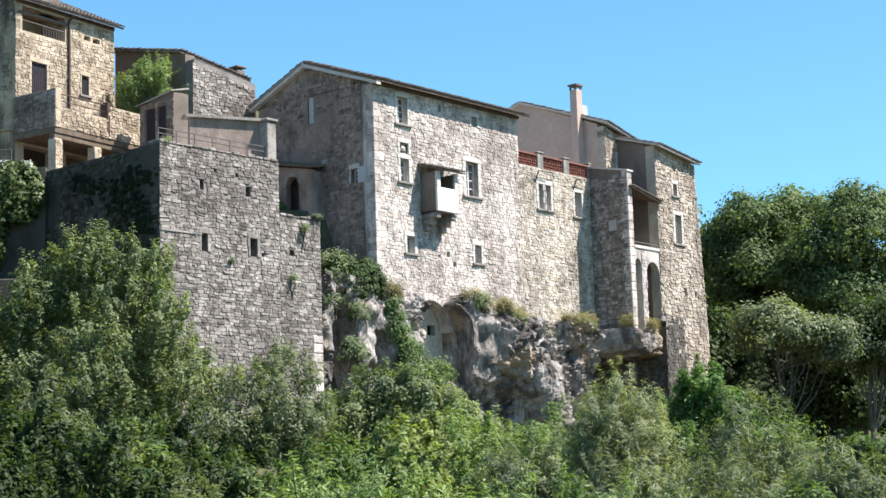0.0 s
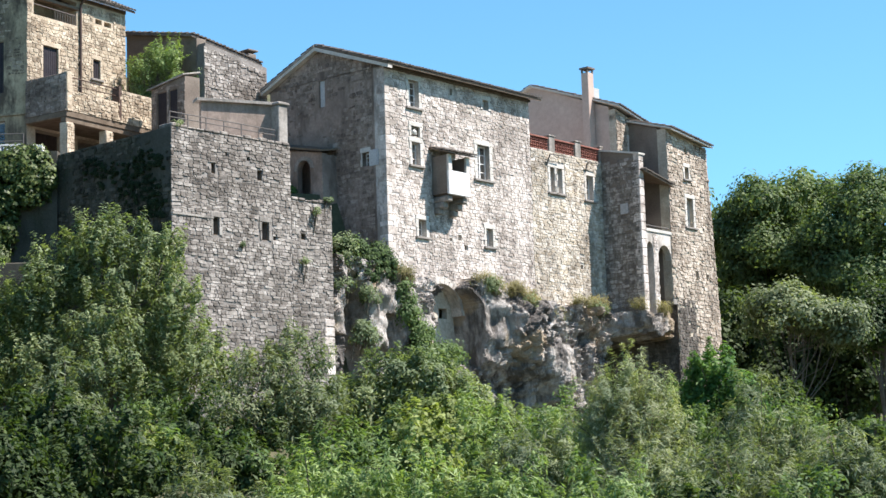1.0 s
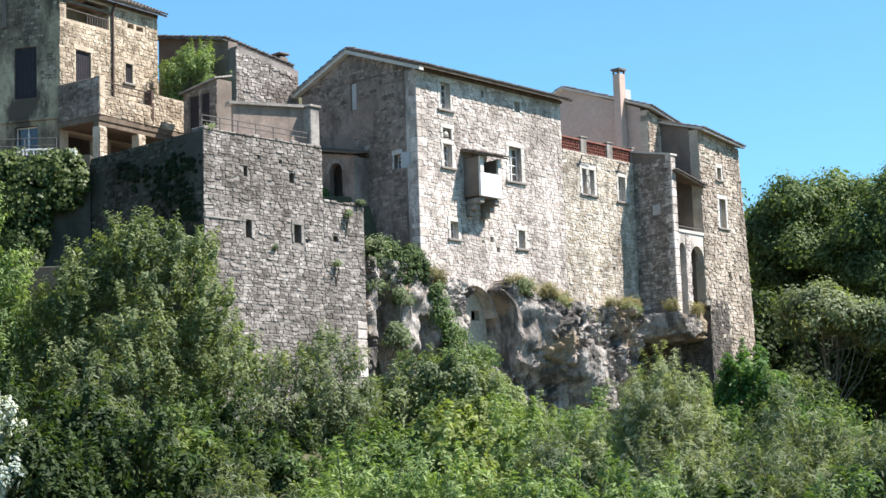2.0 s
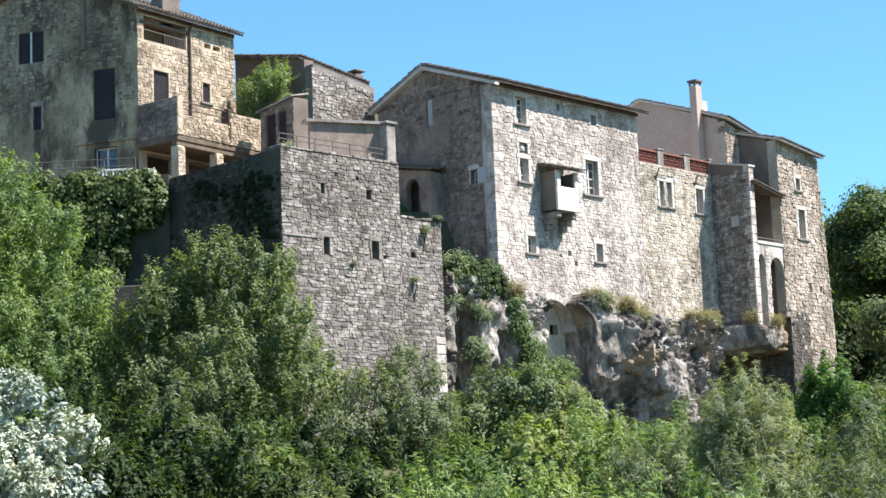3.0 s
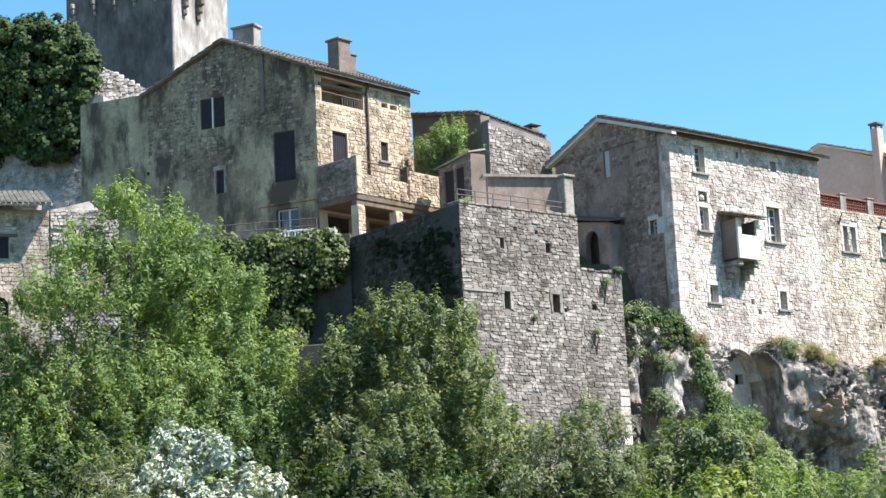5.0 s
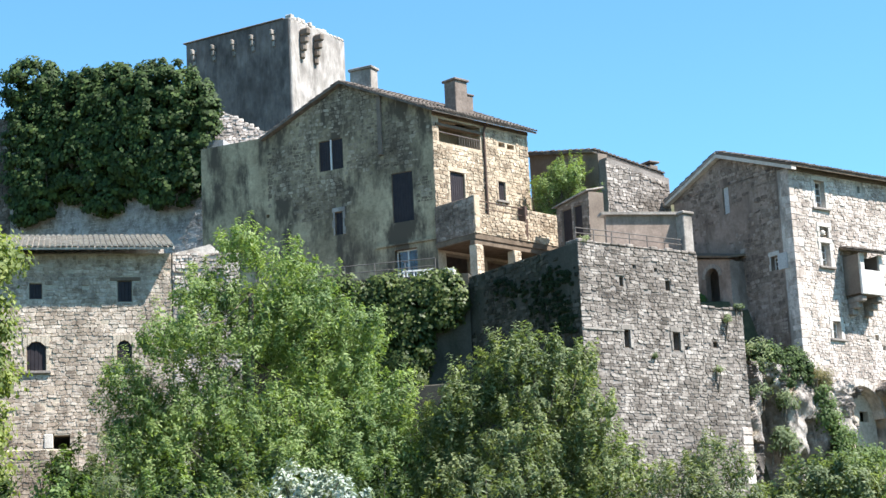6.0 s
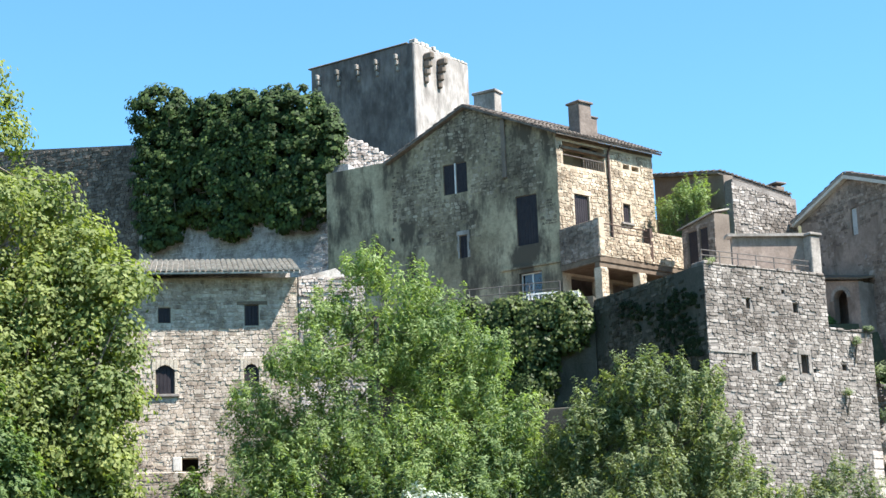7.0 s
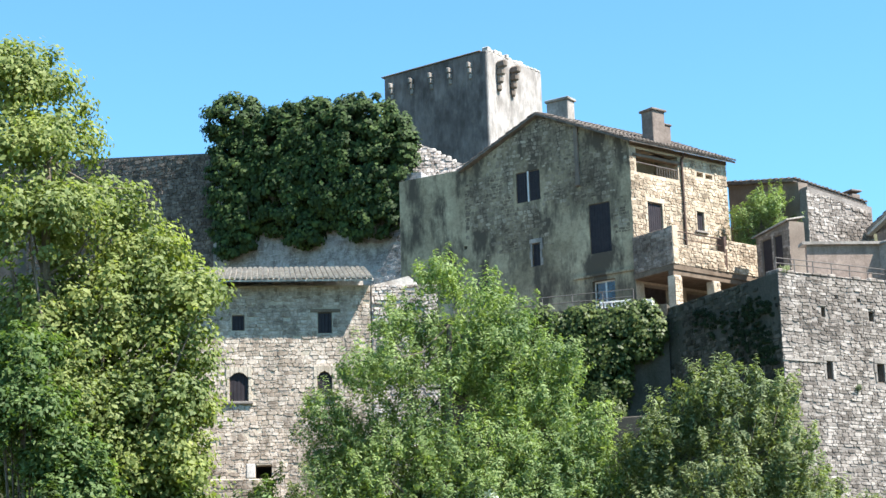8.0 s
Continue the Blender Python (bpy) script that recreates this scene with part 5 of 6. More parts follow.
def hedge_terrace():
    t = thing("terrace_wall", HH, (-3, 0, 8), "shaded retaining wall hung with ivy", "wall", kind="structure")
    # Retaining wall darkened in colour to hold its shade.
    part("wall", prism([(-11, 5), (3.0, 5), (3.0, 17.25), (-11, 17.6)], 0.0, 0.6, "y"), m_shade_wall, t)
    part("terrace_floor", prism([(-11, 0.6), (3.0, 0.6), (8, 9), (-11, 9)], 16.6, 17.1, "z"), m_mortar_grey, t)
    r = thing("railing", HH, (-3, 0.3, 17.2), "thin iron terrace railing", "railing")
    rail(r, (-6.0, 0.3), (1.6, 0.3), 17.3, 0.75, 1.3)
    lw = thing("low_wall", HH, (1, -3, 8), "low shaded stone wall below the terrace", "wall", kind="structure")
    # Same shade-dark colour on the low wall.
    part("wall", boxes((-0.3, 2.6, -1.8, -1.4, 5, 12.6), bevel=0.04), m_shade_wall, lw)


hedge_terrace()


def garden_bench():
    """White slatted bench beside the terrace railing."""
    b = thing("garden_bench", HH, (0.6, 0.9, 17.1), "white slatted garden bench on the terrace", "bench")
    for i in range(9):
        x = 0.05 + i * 0.14
        part("slat", boxes((x, x + 0.06, 1.1, 1.13, 17.42, 17.75), bevel=0.008), m_white, b)
    part("top_rail", boxes((0.0, 1.3, 1.09, 1.15, 17.75, 17.81), bevel=0.01), m_white, b)
    part("seat", boxes((0.0, 1.3, 0.7, 1.15, 17.37, 17.42), bevel=0.01), m_white, b)
    for x in (0.0, 1.22):
        part("leg", boxes((x, x + 0.07, 0.72, 0.79, 17.1, 17.37), bevel=0.008), m_white, b)
        part("leg", boxes((x, x + 0.07, 1.07, 1.14, 17.1, 17.37), bevel=0.008), m_white, b)
    p = thing("planter_box", HH, (2.1, 0.9, 17.1), "plain white box beside the bench", "planter")
    part("body", boxes((1.85, 2.25, 0.8, 1.2, 17.1, 17.7), bevel=0.02), m_white, p)


garden_bench()

for job in CLADDING:
    lay_stones(*job)


# ---- plants ----
def leaves(name, P, N, L, W, material, parent, rnd):
    """One mesh of many small leaves: P places, N normals, length and width."""
    n = len(P)
    N = N / (np.linalg.norm(N, axis=1)[:, None] + 1e-9)
    t = rnd.normal(size=(n, 3))
    A = np.cross(N, t)
    A /= np.linalg.norm(A, axis=1)[:, None] + 1e-9
    B = np.cross(N, A)
    s = rnd.uniform(0.6, 1.3, size=(n, 1))
    l, w = L * s / 2, W * s / 2
    V = np.stack([P - A * l, P + B * w + N * w * 0.25 - A * l * 0.1, P + A * l, P - B * w + N * w * 0.25 - A * l * 0.1], axis=1).reshape(-1, 3)
    me = bpy.data.meshes.new(name)
    me.vertices.add(4 * n)
    me.vertices.foreach_set("co", V.astype(np.float32).ravel())
    me.loops.add(4 * n)
    me.loops.foreach_set("vertex_index", np.arange(4 * n, dtype=np.int32))
    me.polygons.add(n)
    me.polygons.foreach_set("loop_start", np.arange(0, 4 * n, 4, dtype=np.int32))
    me.polygons.foreach_set("loop_total", np.full(n, 4, dtype=np.int32))
    me.update(calc_edges=True)
    me.materials.append(material)
    ob = new(name, me)
    if parent is not None:
        ob.parent = parent
    return ob


def crown_points(lobes, n, clump, rnd, per=90, inner=0.55, shoots=0.0, square=0.0, wild=(0.8, 1.28)):
    """Leaf places in many clumps, or upright shoots of the given length, on the outside of a set of lobes."""
    lob = np.array(lobes, float)
    area = (lob[:, 3] * lob[:, 4] + lob[:, 3] * lob[:, 5] + lob[:, 4] * lob[:, 5])
    k = max(8, n // per)
    pick = rnd.choice(len(lob), size=k, p=area / area.sum())
    d = rnd.normal(size=(k, 3))
    if not square:
        d[:, 2] = np.where(d[:, 2] < -0.5, -d[:, 2] * 0.5, d[:, 2])
    d /= np.linalg.norm(d, axis=1)[:, None]
    if square:
        d /= (np.abs(d) ** square).sum(axis=1)[:, None] ** (1 / square)
    rad = 1 - (1 - inner) * rnd.random(k) ** 2.2
    C = lob[pick, :3] + d * lob[pick, 3:] * rad[:, None] * rnd.uniform(*wild, size=(k, 1))
    own = rnd.integers(0, k, size=n)
    size = rnd.uniform(0.55, 1.3, size=k) * clump
    off = np.clip(rnd.normal(size=(n, 3)), -1.7, 1.7) * size[own][:, None] * np.array([1, 1, 0.75])
    if shoots:
        along = d * 0.55 + rnd.normal(size=(k, 3)) * 0.3 + np.array([0, 0, 0.9])
        along /= np.linalg.norm(along, axis=1)[:, None]
        u = rnd.random(n)
        reach = shoots * rnd.uniform(0.5, 1.4, size=k)[own]
        off *= (0.85 - 0.62 * u)[:, None]
        off += along[own] * ((u - 0.55) * reach)[:, None]
    P = C[own] + off
    N = d[own] * 0.55 + off / clump * 0.75 + rnd.normal(size=(n, 3)) * 0.45 + np.array([0, 0, 0.45])
    return P, N, C, pick


def tree(name, x, y, lobes, n, leaf, material, label, category="tree", seed=1, clump=0.42, trunk=0.2, group="", inner=0.55, z=None, skirt=0, shoots=0.75):
    """A tree or bush: tapered trunk, limbs to the lobes, and a crown of many leaves. Lobes are (dx, dy, z, rx, ry, rz)."""
    rnd = np.random.default_rng(seed)
    z0 = ground_z(x, y) - 0.15 if z is None else z
    t = new(name)
    t.location = (x, y, z0)
    tagged(t, label, category, group)
    L = [(dx, dy, zz - z0, rx, ry, rz) for dx, dy, zz, rx, ry, rz in lobes]
    for k in range(skirt):
        for dx, dy, zz, rx, ry, rz in sorted(L[:len(lobes)], key=lambda q: q[2])[:5]:
            if zz - 1.5 * (k + 1) > 0.6:
                L.append((dx * 0.95, dy - 0.3, zz - 1.5 * (k + 1), rx * 1.1, ry * 1.1, rz * 1.1))
    P, N, C, pick = crown_points(L, n, clump, rnd, inner=inner, shoots=shoots)
    bm = bmesh.new()
    top = max(q[2] for q in L)
    lean = np.mean([q[:2] for q in sorted(L, key=lambda q: -q[2])[:3]], axis=0)
    p, r = Vector((0, 0, 0)), trunk
    joints = [(p, r)]
    for i in range(4):
        k = (i + 1) / 4.6
        q = Vector((0.5 * trunk * math.sin(seed + i * 2.1) + lean[0] * k, 0.5 * trunk * math.cos(seed * 1.7 + i) + lean[1] * k, top * k))
        tube(bm, p, q, r, r * 0.72, 8)
        p, r = q, r * 0.72
        joints.append((p, r))
    for i in range(0, min(len(C), 46)):
        j, jr = joints[1 + i % 4]
        tgt = Vector(C[i])
        if tgt.z < j.z * 0.7:
            j, jr = joints[1]
        mid = j.lerp(tgt, 0.5) + Vector((0, 0, -0.12 * (tgt - j).length))
        tube(bm, j, mid, jr * 0.42, jr * 0.26, 5)
        tube(bm, mid, tgt, jr * 0.26, 0.012, 5)
    me = bpy.data.meshes.new("trunk")
    bm.to_mesh(me)
    bm.free()
    me.materials.append(m_bark)
    ob = new("trunk", me)
    ob.parent = t
    leaves("crown", P, N, leaf[0], leaf[1], material, t, rnd)
    return t


def bush_lobes(r, top, low, seed, k=6):
    """Uneven set of lobes for a rounded bush or tree, from its radius, top and lowest height."""
    q = random.Random(seed)
    h = top - low
    out = [(0, 0, low + h * 0.55, r * 0.72, r * 0.72, h * 0.45)]
    for i in range(k):
        a = 2 * math.pi * i / k + q.uniform(-0.4, 0.4)
        f = q.uniform(0.15, 0.75)
        s = r * q.uniform(0.32, 0.5)
        d = r * 0.62 * (1 - 0.55 * f)
        out.append((math.cos(a) * d, math.sin(a) * d, low + h * (0.12 + 0.72 * f), s, s, h * q.uniform(0.16, 0.26)))
    return out


# large trees on the bank
BIG = [(-1.7, -0.5, 19.8, 1.2, 1.2, 1.3), (-2.0, -1.6, 19.7, 1.0, 1.0, 1.3), (-1.0, -0.1, 18.2, 1.0, 1.0, 1.2), (-1.5, -1.4, 17.3, 1.5, 1.5, 1.7), (-0.3, 0.4, 15.9, 1.4, 1.4, 1.5),
       (-1.1, -1.4, 15.2, 1.8, 1.8, 1.8), (1.0, 1.1, 14.5, 1.3, 1.3, 1.3), (2.3, 0.8, 13.3, 1.2, 1.2, 1.3), (0.2, 0.9, 12.9, 1.8, 1.8, 1.8), (2.1, 0.7, 11.5, 1.2, 1.2, 1.5),
       (-1.3, 0.0, 12.5, 1.8, 1.8, 2.0), (2.5, 1.1, 9.9, 0.6, 0.6, 1.2), (0.9, 1.1, 10.2, 1.5, 1.5, 1.7), (-0.2, -0.8, 9.7, 1.7, 1.7, 1.7)]
tree("tree", -26.8, 48.0, BIG, 118000, (0.175, 0.11), m_leaf_yellow, "tall leafy tree with bright yellow-green foliage", seed=1, skirt=2, clump=0.3, trunk=0.4, shoots=0)
MID = [(-0.6, 0.1, 15.2, 0.8, 0.8, 1.0), (0.9, 0.0, 14.4, 1.0, 1.0, 1.1), (-1.7, -0.1, 13.7, 1.1, 1.1, 1.3), (1.7, 0.1, 13.1, 1.3, 1.3, 1.4), (2.9, 1.3, 12.3, 1.0, 1.0, 1.1),
       (-2.4, -1.3, 12.1, 1.3, 1.3, 1.3), (-0.4, 0.7, 12.4, 2.0, 2.0, 1.8), (-3.9, -1.7, 10.7, 0.9, 0.9, 1.1), (1.9, 1.2, 10.9, 1.6, 1.6, 1.6), (3.8, 0.8, 10.1, 1.1, 1.1, 1.3),
       (-2.2, 0.0, 10.1, 2.0, 2.0, 1.8), (0.8, -0.4, 9.1, 2.0, 2.0, 1.8), (-3.8, -0.9, 9.4, 1.3, 1.3, 1.3), (3.0, 0.3, 8.7, 1.6, 1.6, 1.3)]
tree("tree", -19.1, 57.9, MID, 160000, (0.16, 0.05), m_leaf_willow, "broad willow with fresh light green leaves", inner=0.4, seed=2, skirt=2, clump=0.27, trunk=0.3, shoots=0.9)
tree("tree", -10.7, 59.0, [(0.3, 0.3, 11.3, 0.7, 0.7, 0.9), (-0.6, -0.4, 10.9, 0.9, 0.9, 1.0), (1.3, 0.6, 10.6, 0.9, 0.9, 1.0), (-1.6, -0.6, 9.7, 1.0, 1.0, 1.1), (0, 0.5, 9.7, 1.4, 1.4, 1.3), (2.0, 0.1, 9.2, 0.8, 0.8, 1.0), (-2.4, -0.1, 8.9, 1.0, 1.0, 1.0), (-0.4, -0.6, 8.2, 1.4, 1.4, 1.1), (1.4, 0.7, 8.2, 1.3, 1.3, 1.1), (2.6, 0, 6.9, 1.2, 1.2, 1.2), (-2.2, 0, 6.9, 1.4, 1.3, 1.3)], 74000, (0.165, 0.055), m_leaf_sage, "round grey-green willow tree", seed=3, skirt=2, clump=0.22, trunk=0.22, shoots=1.0)
tree("bush", -11.6, 40.3, [(-0.7, 0, 5.9, 0.4, 0.4, 0.5), (0, -0.2, 5.3, 0.6, 0.6, 0.6), (-1.1, 0, 5.1, 0.8, 0.8, 0.8), (0.8, 0, 4.6, 0.6, 0.6, 0.6), (1.3, 0.5, 4.1, 0.4, 0.4, 0.5), (-0.2, -0.4, 4.0, 1.0, 1.0, 0.8), (0.4, 0, 3.2, 1.2, 1, 0.9)], 26000, (0.12, 0.055), m_leaf_white, "pale silvery bush in strong sun", "bush", seed=4, clump=0.17, trunk=0.1, shoots=0.35)
tree("bush", -5.4, 56.7, [(0.6, 0.3, 7.0, 0.8, 0.8, 1.0), (-0.4, -0.4, 6.3, 0.9, 0.9, 1.0), (1.2, 0.4, 5.6, 0.9, 0.9, 1.0), (-1.3, -0.5, 5.3, 1.0, 1.0, 1.0), (-0.1, 0.5, 4.7, 1.4, 1.4, 1.0)], 20000, (0.17, 0.045), m_leaf_olive, "sparse olive-grey bush with bare twigs", "bush", seed=5, skirt=2, clump=0.3, trunk=0.12)
tree("bush", -1.9, 59.0, [(-0.2, 0.3, 6.7, 0.8, 0.8, 0.9), (0.8, -0.1, 6.3, 0.9, 0.9, 1.0), (-1.1, 0.3, 5.7, 1.1, 1.1, 1.1), (1.9, 0.1, 5.7, 0.8, 0.8, 0.9), (2.8, 0.1, 5.1, 0.8, 0.8, 0.8), (0.2, 0.5, 4.7, 1.6, 1.4, 1.1)], 32000, (0.17, 0.06), m_leaf_sage, "leafy green bush below the cliff", "bush", seed=15, skirt=2, clump=0.3, trunk=0.12)
tree("bush", -0.8, 56.0, [(0.1, 0.3, 5.0, 0.8, 0.8, 0.8), (-0.8, -0.4, 4.4, 1.0, 1.0, 0.8), (0.7, 0.3, 4.4, 0.8, 0.8, 0.8)], 14000, (0.17, 0.1), m_leaf_yellow, "yellow-green bush in full sun", "bush", seed=8, clump=0.26, trunk=0.1)
tree("bush", 4.65, 52.5, [(0.0, 0.2, 5.9, 0.5, 0.5, 0.7), (-0.5, -0.2, 5.3, 0.6, 0.6, 0.8), (0.6, 0.2, 5.2, 0.6, 0.6, 0.8), (-0.9, 0, 4.5, 0.7, 0.7, 0.9), (0.9, -0.1, 4.4, 0.7, 0.7, 0.9), (0.0, -0.3, 4.2, 1.0, 1.0, 1.0), (0.1, -0.2, 3.2, 1.2, 1.2, 1.0)], 36000, (0.21, 0.024), m_leaf_broom, "pale grey-green feathery broom bush", "bush", seed=6, skirt=1, clump=0.18, trunk=0.1, shoots=1.0)
tree("bush", 9.0, 65.4, [(-0.3, 0.3, 7.0, 0.7, 0.7, 0.8), (0.4, -0.3, 6.1, 0.8, 0.8, 0.8), (-0.8, 0.4, 6.1, 0.8, 0.8, 0.9), (0.6, -0.4, 5.1, 1.0, 1.0, 1.0), (-1.1, 0.5, 5.0, 1.1, 1.1, 1.0), (1.3, -0.3, 5.8, 0.4, 0.4, 0.4), (0.1, 0.5, 4.2, 1.4, 1.4, 1.0)], 22000, (0.2, 0.08), m_leaf_fresh, "fresh bright green ash bush", "bush", seed=7, skirt=2, clump=0.25, trunk=0.12)
tree("tree", -25.7, 42.9, [(-0.2, 0.2, 10.9, 0.8, 0.8, 0.9), (0.1, -0.4, 9.0, 1.2, 1.2, 1.2), (-0.6, 0, 10.1, 0.9, 0.9, 1.1), (0.8, 0.1, 8.1, 0.9, 0.9, 0.9), (1.4, 0, 7, 1.2, 1, 1)], 26000, (0.16, 0.09), m_leaf, "dark green bush under the tall tree", "tree", seed=18, clump=0.28, trunk=0.14)
# Dark leaves put the shade below the terrace into this bush's colour.
tree("bush", -14.9, 64.6, [(0.2, 0.3, 10.0, 0.7, 0.7, 0.8), (-0.9, 0.1, 9.6, 0.8, 0.8, 0.8), (-0.3, -0.4, 8.8, 1.1, 1.1, 1.0), (0.6, 0, 8.4, 0.9, 0.9, 0.9), (-0.2, -0.2, 7.2, 1.3, 1.2, 1.2)], 20000, (0.16, 0.07), m_leaf_dark, "shaded green bush below the terrace wall", "bush", seed=31, skirt=1, clump=0.24, trunk=0.1)
tree("bush", -27.7, 63.2, bush_lobes(1.3, 10.2, 6.5, 33, 8), 9000, (0.16, 0.08), m_leaf_dark, "dark bush at the foot of the low building", "bush", seed=33, clump=0.22, trunk=0.08)
rb = random.Random(17)
KINDS = {"green": (m_leaf, "dense green bush on the riverbank", (0.16, 0.075)), "willow": (m_leaf_willow, "light green willow bush on the riverbank", (0.19, 0.045)), "olive": (m_leaf_olive, "grey-green feathery bush on the riverbank", (0.21, 0.035)), "yellow": (m_leaf_yellow, "yellow-green leafy bush on the riverbank", (0.16, 0.1)), "dark": (m_leaf_dark, "dark green shaded bush on the riverbank", (0.17, 0.08))}
# Darker kinds for one stretch of bank, its shade put into leaf colour.
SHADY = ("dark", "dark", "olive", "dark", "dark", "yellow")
LEFT, MIDDLE, RIGHT = ("green", "dark", "willow", "green", "olive", "dark"), ("willow", "green", "willow", "olive", "willow", "yellow"), ("olive", "olive", "green", "olive", "dark", "olive")
for i in range(46):
    az = -31 + i * 0.98 + rb.uniform(-0.4, 0.4)
    d = (rb.uniform(41, 45), rb.uniform(46, 51), rb.uniform(52, 58))[i % 3]
    x, y = d * math.sin(radians(az)), d * math.cos(radians(az))
    el = (0.03, 0.046, 0.062)[i % 3] + 0.052 * smooth(-3, -20, az) + rb.uniform(-0.004, 0.02) - 0.012 * smooth(6, 12, az)
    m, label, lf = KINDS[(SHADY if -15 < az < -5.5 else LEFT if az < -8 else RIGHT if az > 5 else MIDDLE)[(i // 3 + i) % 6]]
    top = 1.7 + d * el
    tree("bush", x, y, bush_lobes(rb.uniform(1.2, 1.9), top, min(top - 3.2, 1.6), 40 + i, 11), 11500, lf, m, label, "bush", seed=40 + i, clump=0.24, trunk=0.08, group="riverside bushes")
# wood at the end of the cliff
W1 = [(-1.2, 0.9, 19.3, 1.8, 1.8, 2.0), (-0.1, -0.6, 20.6, 1.7, 1.7, 1.7), (2.1, 0.4, 20.8, 2.0, 2.0, 1.8), (0.4, -0.9, 17.7, 2.4, 2.4, 2.0), (-1.1, 0.7, 16.6, 1.3, 1.3, 1.3), (1.5, 0.5, 15.6, 2.2, 2, 1.8)]
W2 = [(0.4, 0.6, 20.2, 1.8, 1.8, 1.9), (1.1, -1.1, 18.0, 2.3, 2.3, 2.3), (-1.0, 0.9, 18.1, 1.9, 1.9, 1.9), (0.3, -1.0, 15.2, 2.6, 2.6, 1.9), (-0.8, 0.9, 16.1, 1.9, 1.9, 1.9)]
tree("tree", 18.0, 110.5, [(a, b, c - 0.6, d, e, f) for a, b, c, d, e, f in W1], 46000, (0.25, 0.14), m_leaf_wood, "tall green woodland tree beyond the houses", "tree", seed=81, clump=0.42, trunk=0.3, group="wood beyond the houses", shoots=0)
tree("tree", 22.7, 105.6, [(a, b, c - 0.6, d, e, f) for a, b, c, d, e, f in W2], 46000, (0.25, 0.14), m_leaf_wood, "tall green woodland tree beyond the houses", "tree", seed=82, clump=0.42, trunk=0.3, group="wood beyond the houses", shoots=0)
tree("tree", 17.0, 96.5, [(-0.3, 0.6, 12.8, 1.6, 1.6, 1.0), (0.3, -0.7, 12.0, 1.7, 1.7, 0.8), (-1.4, 0.6, 12.6, 1.0, 1.0, 0.8), (1.6, -0.8, 11.9, 1.4, 1.4, 0.8), (2.4, -0.8, 11.0, 0.9, 0.9, 0.8)], 20000, (0.24, 0.12), m_leaf_olive, "greyish olive-green tree below the wood", "tree", seed=83, clump=0.36, trunk=0.1, group="wood beyond the houses", shoots=0)
tree("tree", 21.4, 97.7, [(0.6, 0.6, 12.6, 1.8, 1.8, 1.5), (-0.8, -0.3, 11.5, 1.4, 1.4, 1.2), (1.2, 0.5, 11.0, 1.6, 1.6, 1.3)], 18000, (0.24, 0.13), m_leaf_dark, "shaded dark green woodland tree", "tree", seed=84, clump=0.36, trunk=0.22, group="wood beyond the houses", shoots=0)
for i in range(15):
    x = 16.5 + (i % 5) * 5.0 + rb.uniform(-1, 1)
    y = 119 + (i // 5) * 8 + rb.uniform(-2, 2)
    d = math.hypot(x, y)
    top = 1.7 + d * (0.165 + rb.uniform(-0.012, 0.012) - (0.012 if i % 5 == 0 else 0))
    tree("tree", x, y, bush_lobes(rb.uniform(3.4, 4.4), top, 7.0, 180 + i, 9), 10000, (0.44, 0.28), m_leaf_wood if i % 3 else m_leaf_dark, "dark green woodland tree beyond the houses", "tree", seed=90 + i, clump=0.5, trunk=0.3, group="wood beyond the houses", shoots=0)
# Dark-leaved trees, coloured to deepen the shade beside the cliff end.
for i, (x, y, top) in enumerate(((14.6, 106.0, 15.5), (17.6, 104.5, 13.0), (21.0, 103.5, 13.5), (24.5, 106, 15))):
    tree("tree", x, y, bush_lobes(2.6, top, 4.8, 260 + i, 8), 11000, (0.32, 0.19), m_leaf_dark, "dark shaded tree beside the cliff end", "tree", seed=260 + i, clump=0.42, trunk=0.2, group="wood beyond the houses", shoots=0)
for i, (x, y, top) in enumerate(((13.2, 91.0, 9.6), (15.4, 90.0, 8.6))):
    tree("bush", x, y, bush_lobes(1.7, top, 3.5, 290 + i, 7), 14000, (0.2, 0.11), m_leaf_dark, "dark green bush at the cliff foot", "bush", seed=290 + i, clump=0.32, trunk=0.1)
tree("tree", -12.65, 82.3, [(0, 0, 22.7, 0.9, 0.6, 0.8), (0.1, 0, 23.3, 0.7, 0.5, 0.5), (-0.8, 0, 22.2, 0.7, 0.5, 0.9), (-0.9, 0, 21.3, 0.6, 0.5, 0.8), (0.8, 0, 21.7, 0.7, 0.5, 0.9), (-0.1, 0, 20.8, 1.0, 0.6, 0.8), (1.0, 0, 20.7, 0.7, 0.5, 0.7)], 22000, (0.12, 0.04), m_leaf_willow, "small green tree between the houses", seed=9, clump=0.2, trunk=0.12, shoots=0.9)


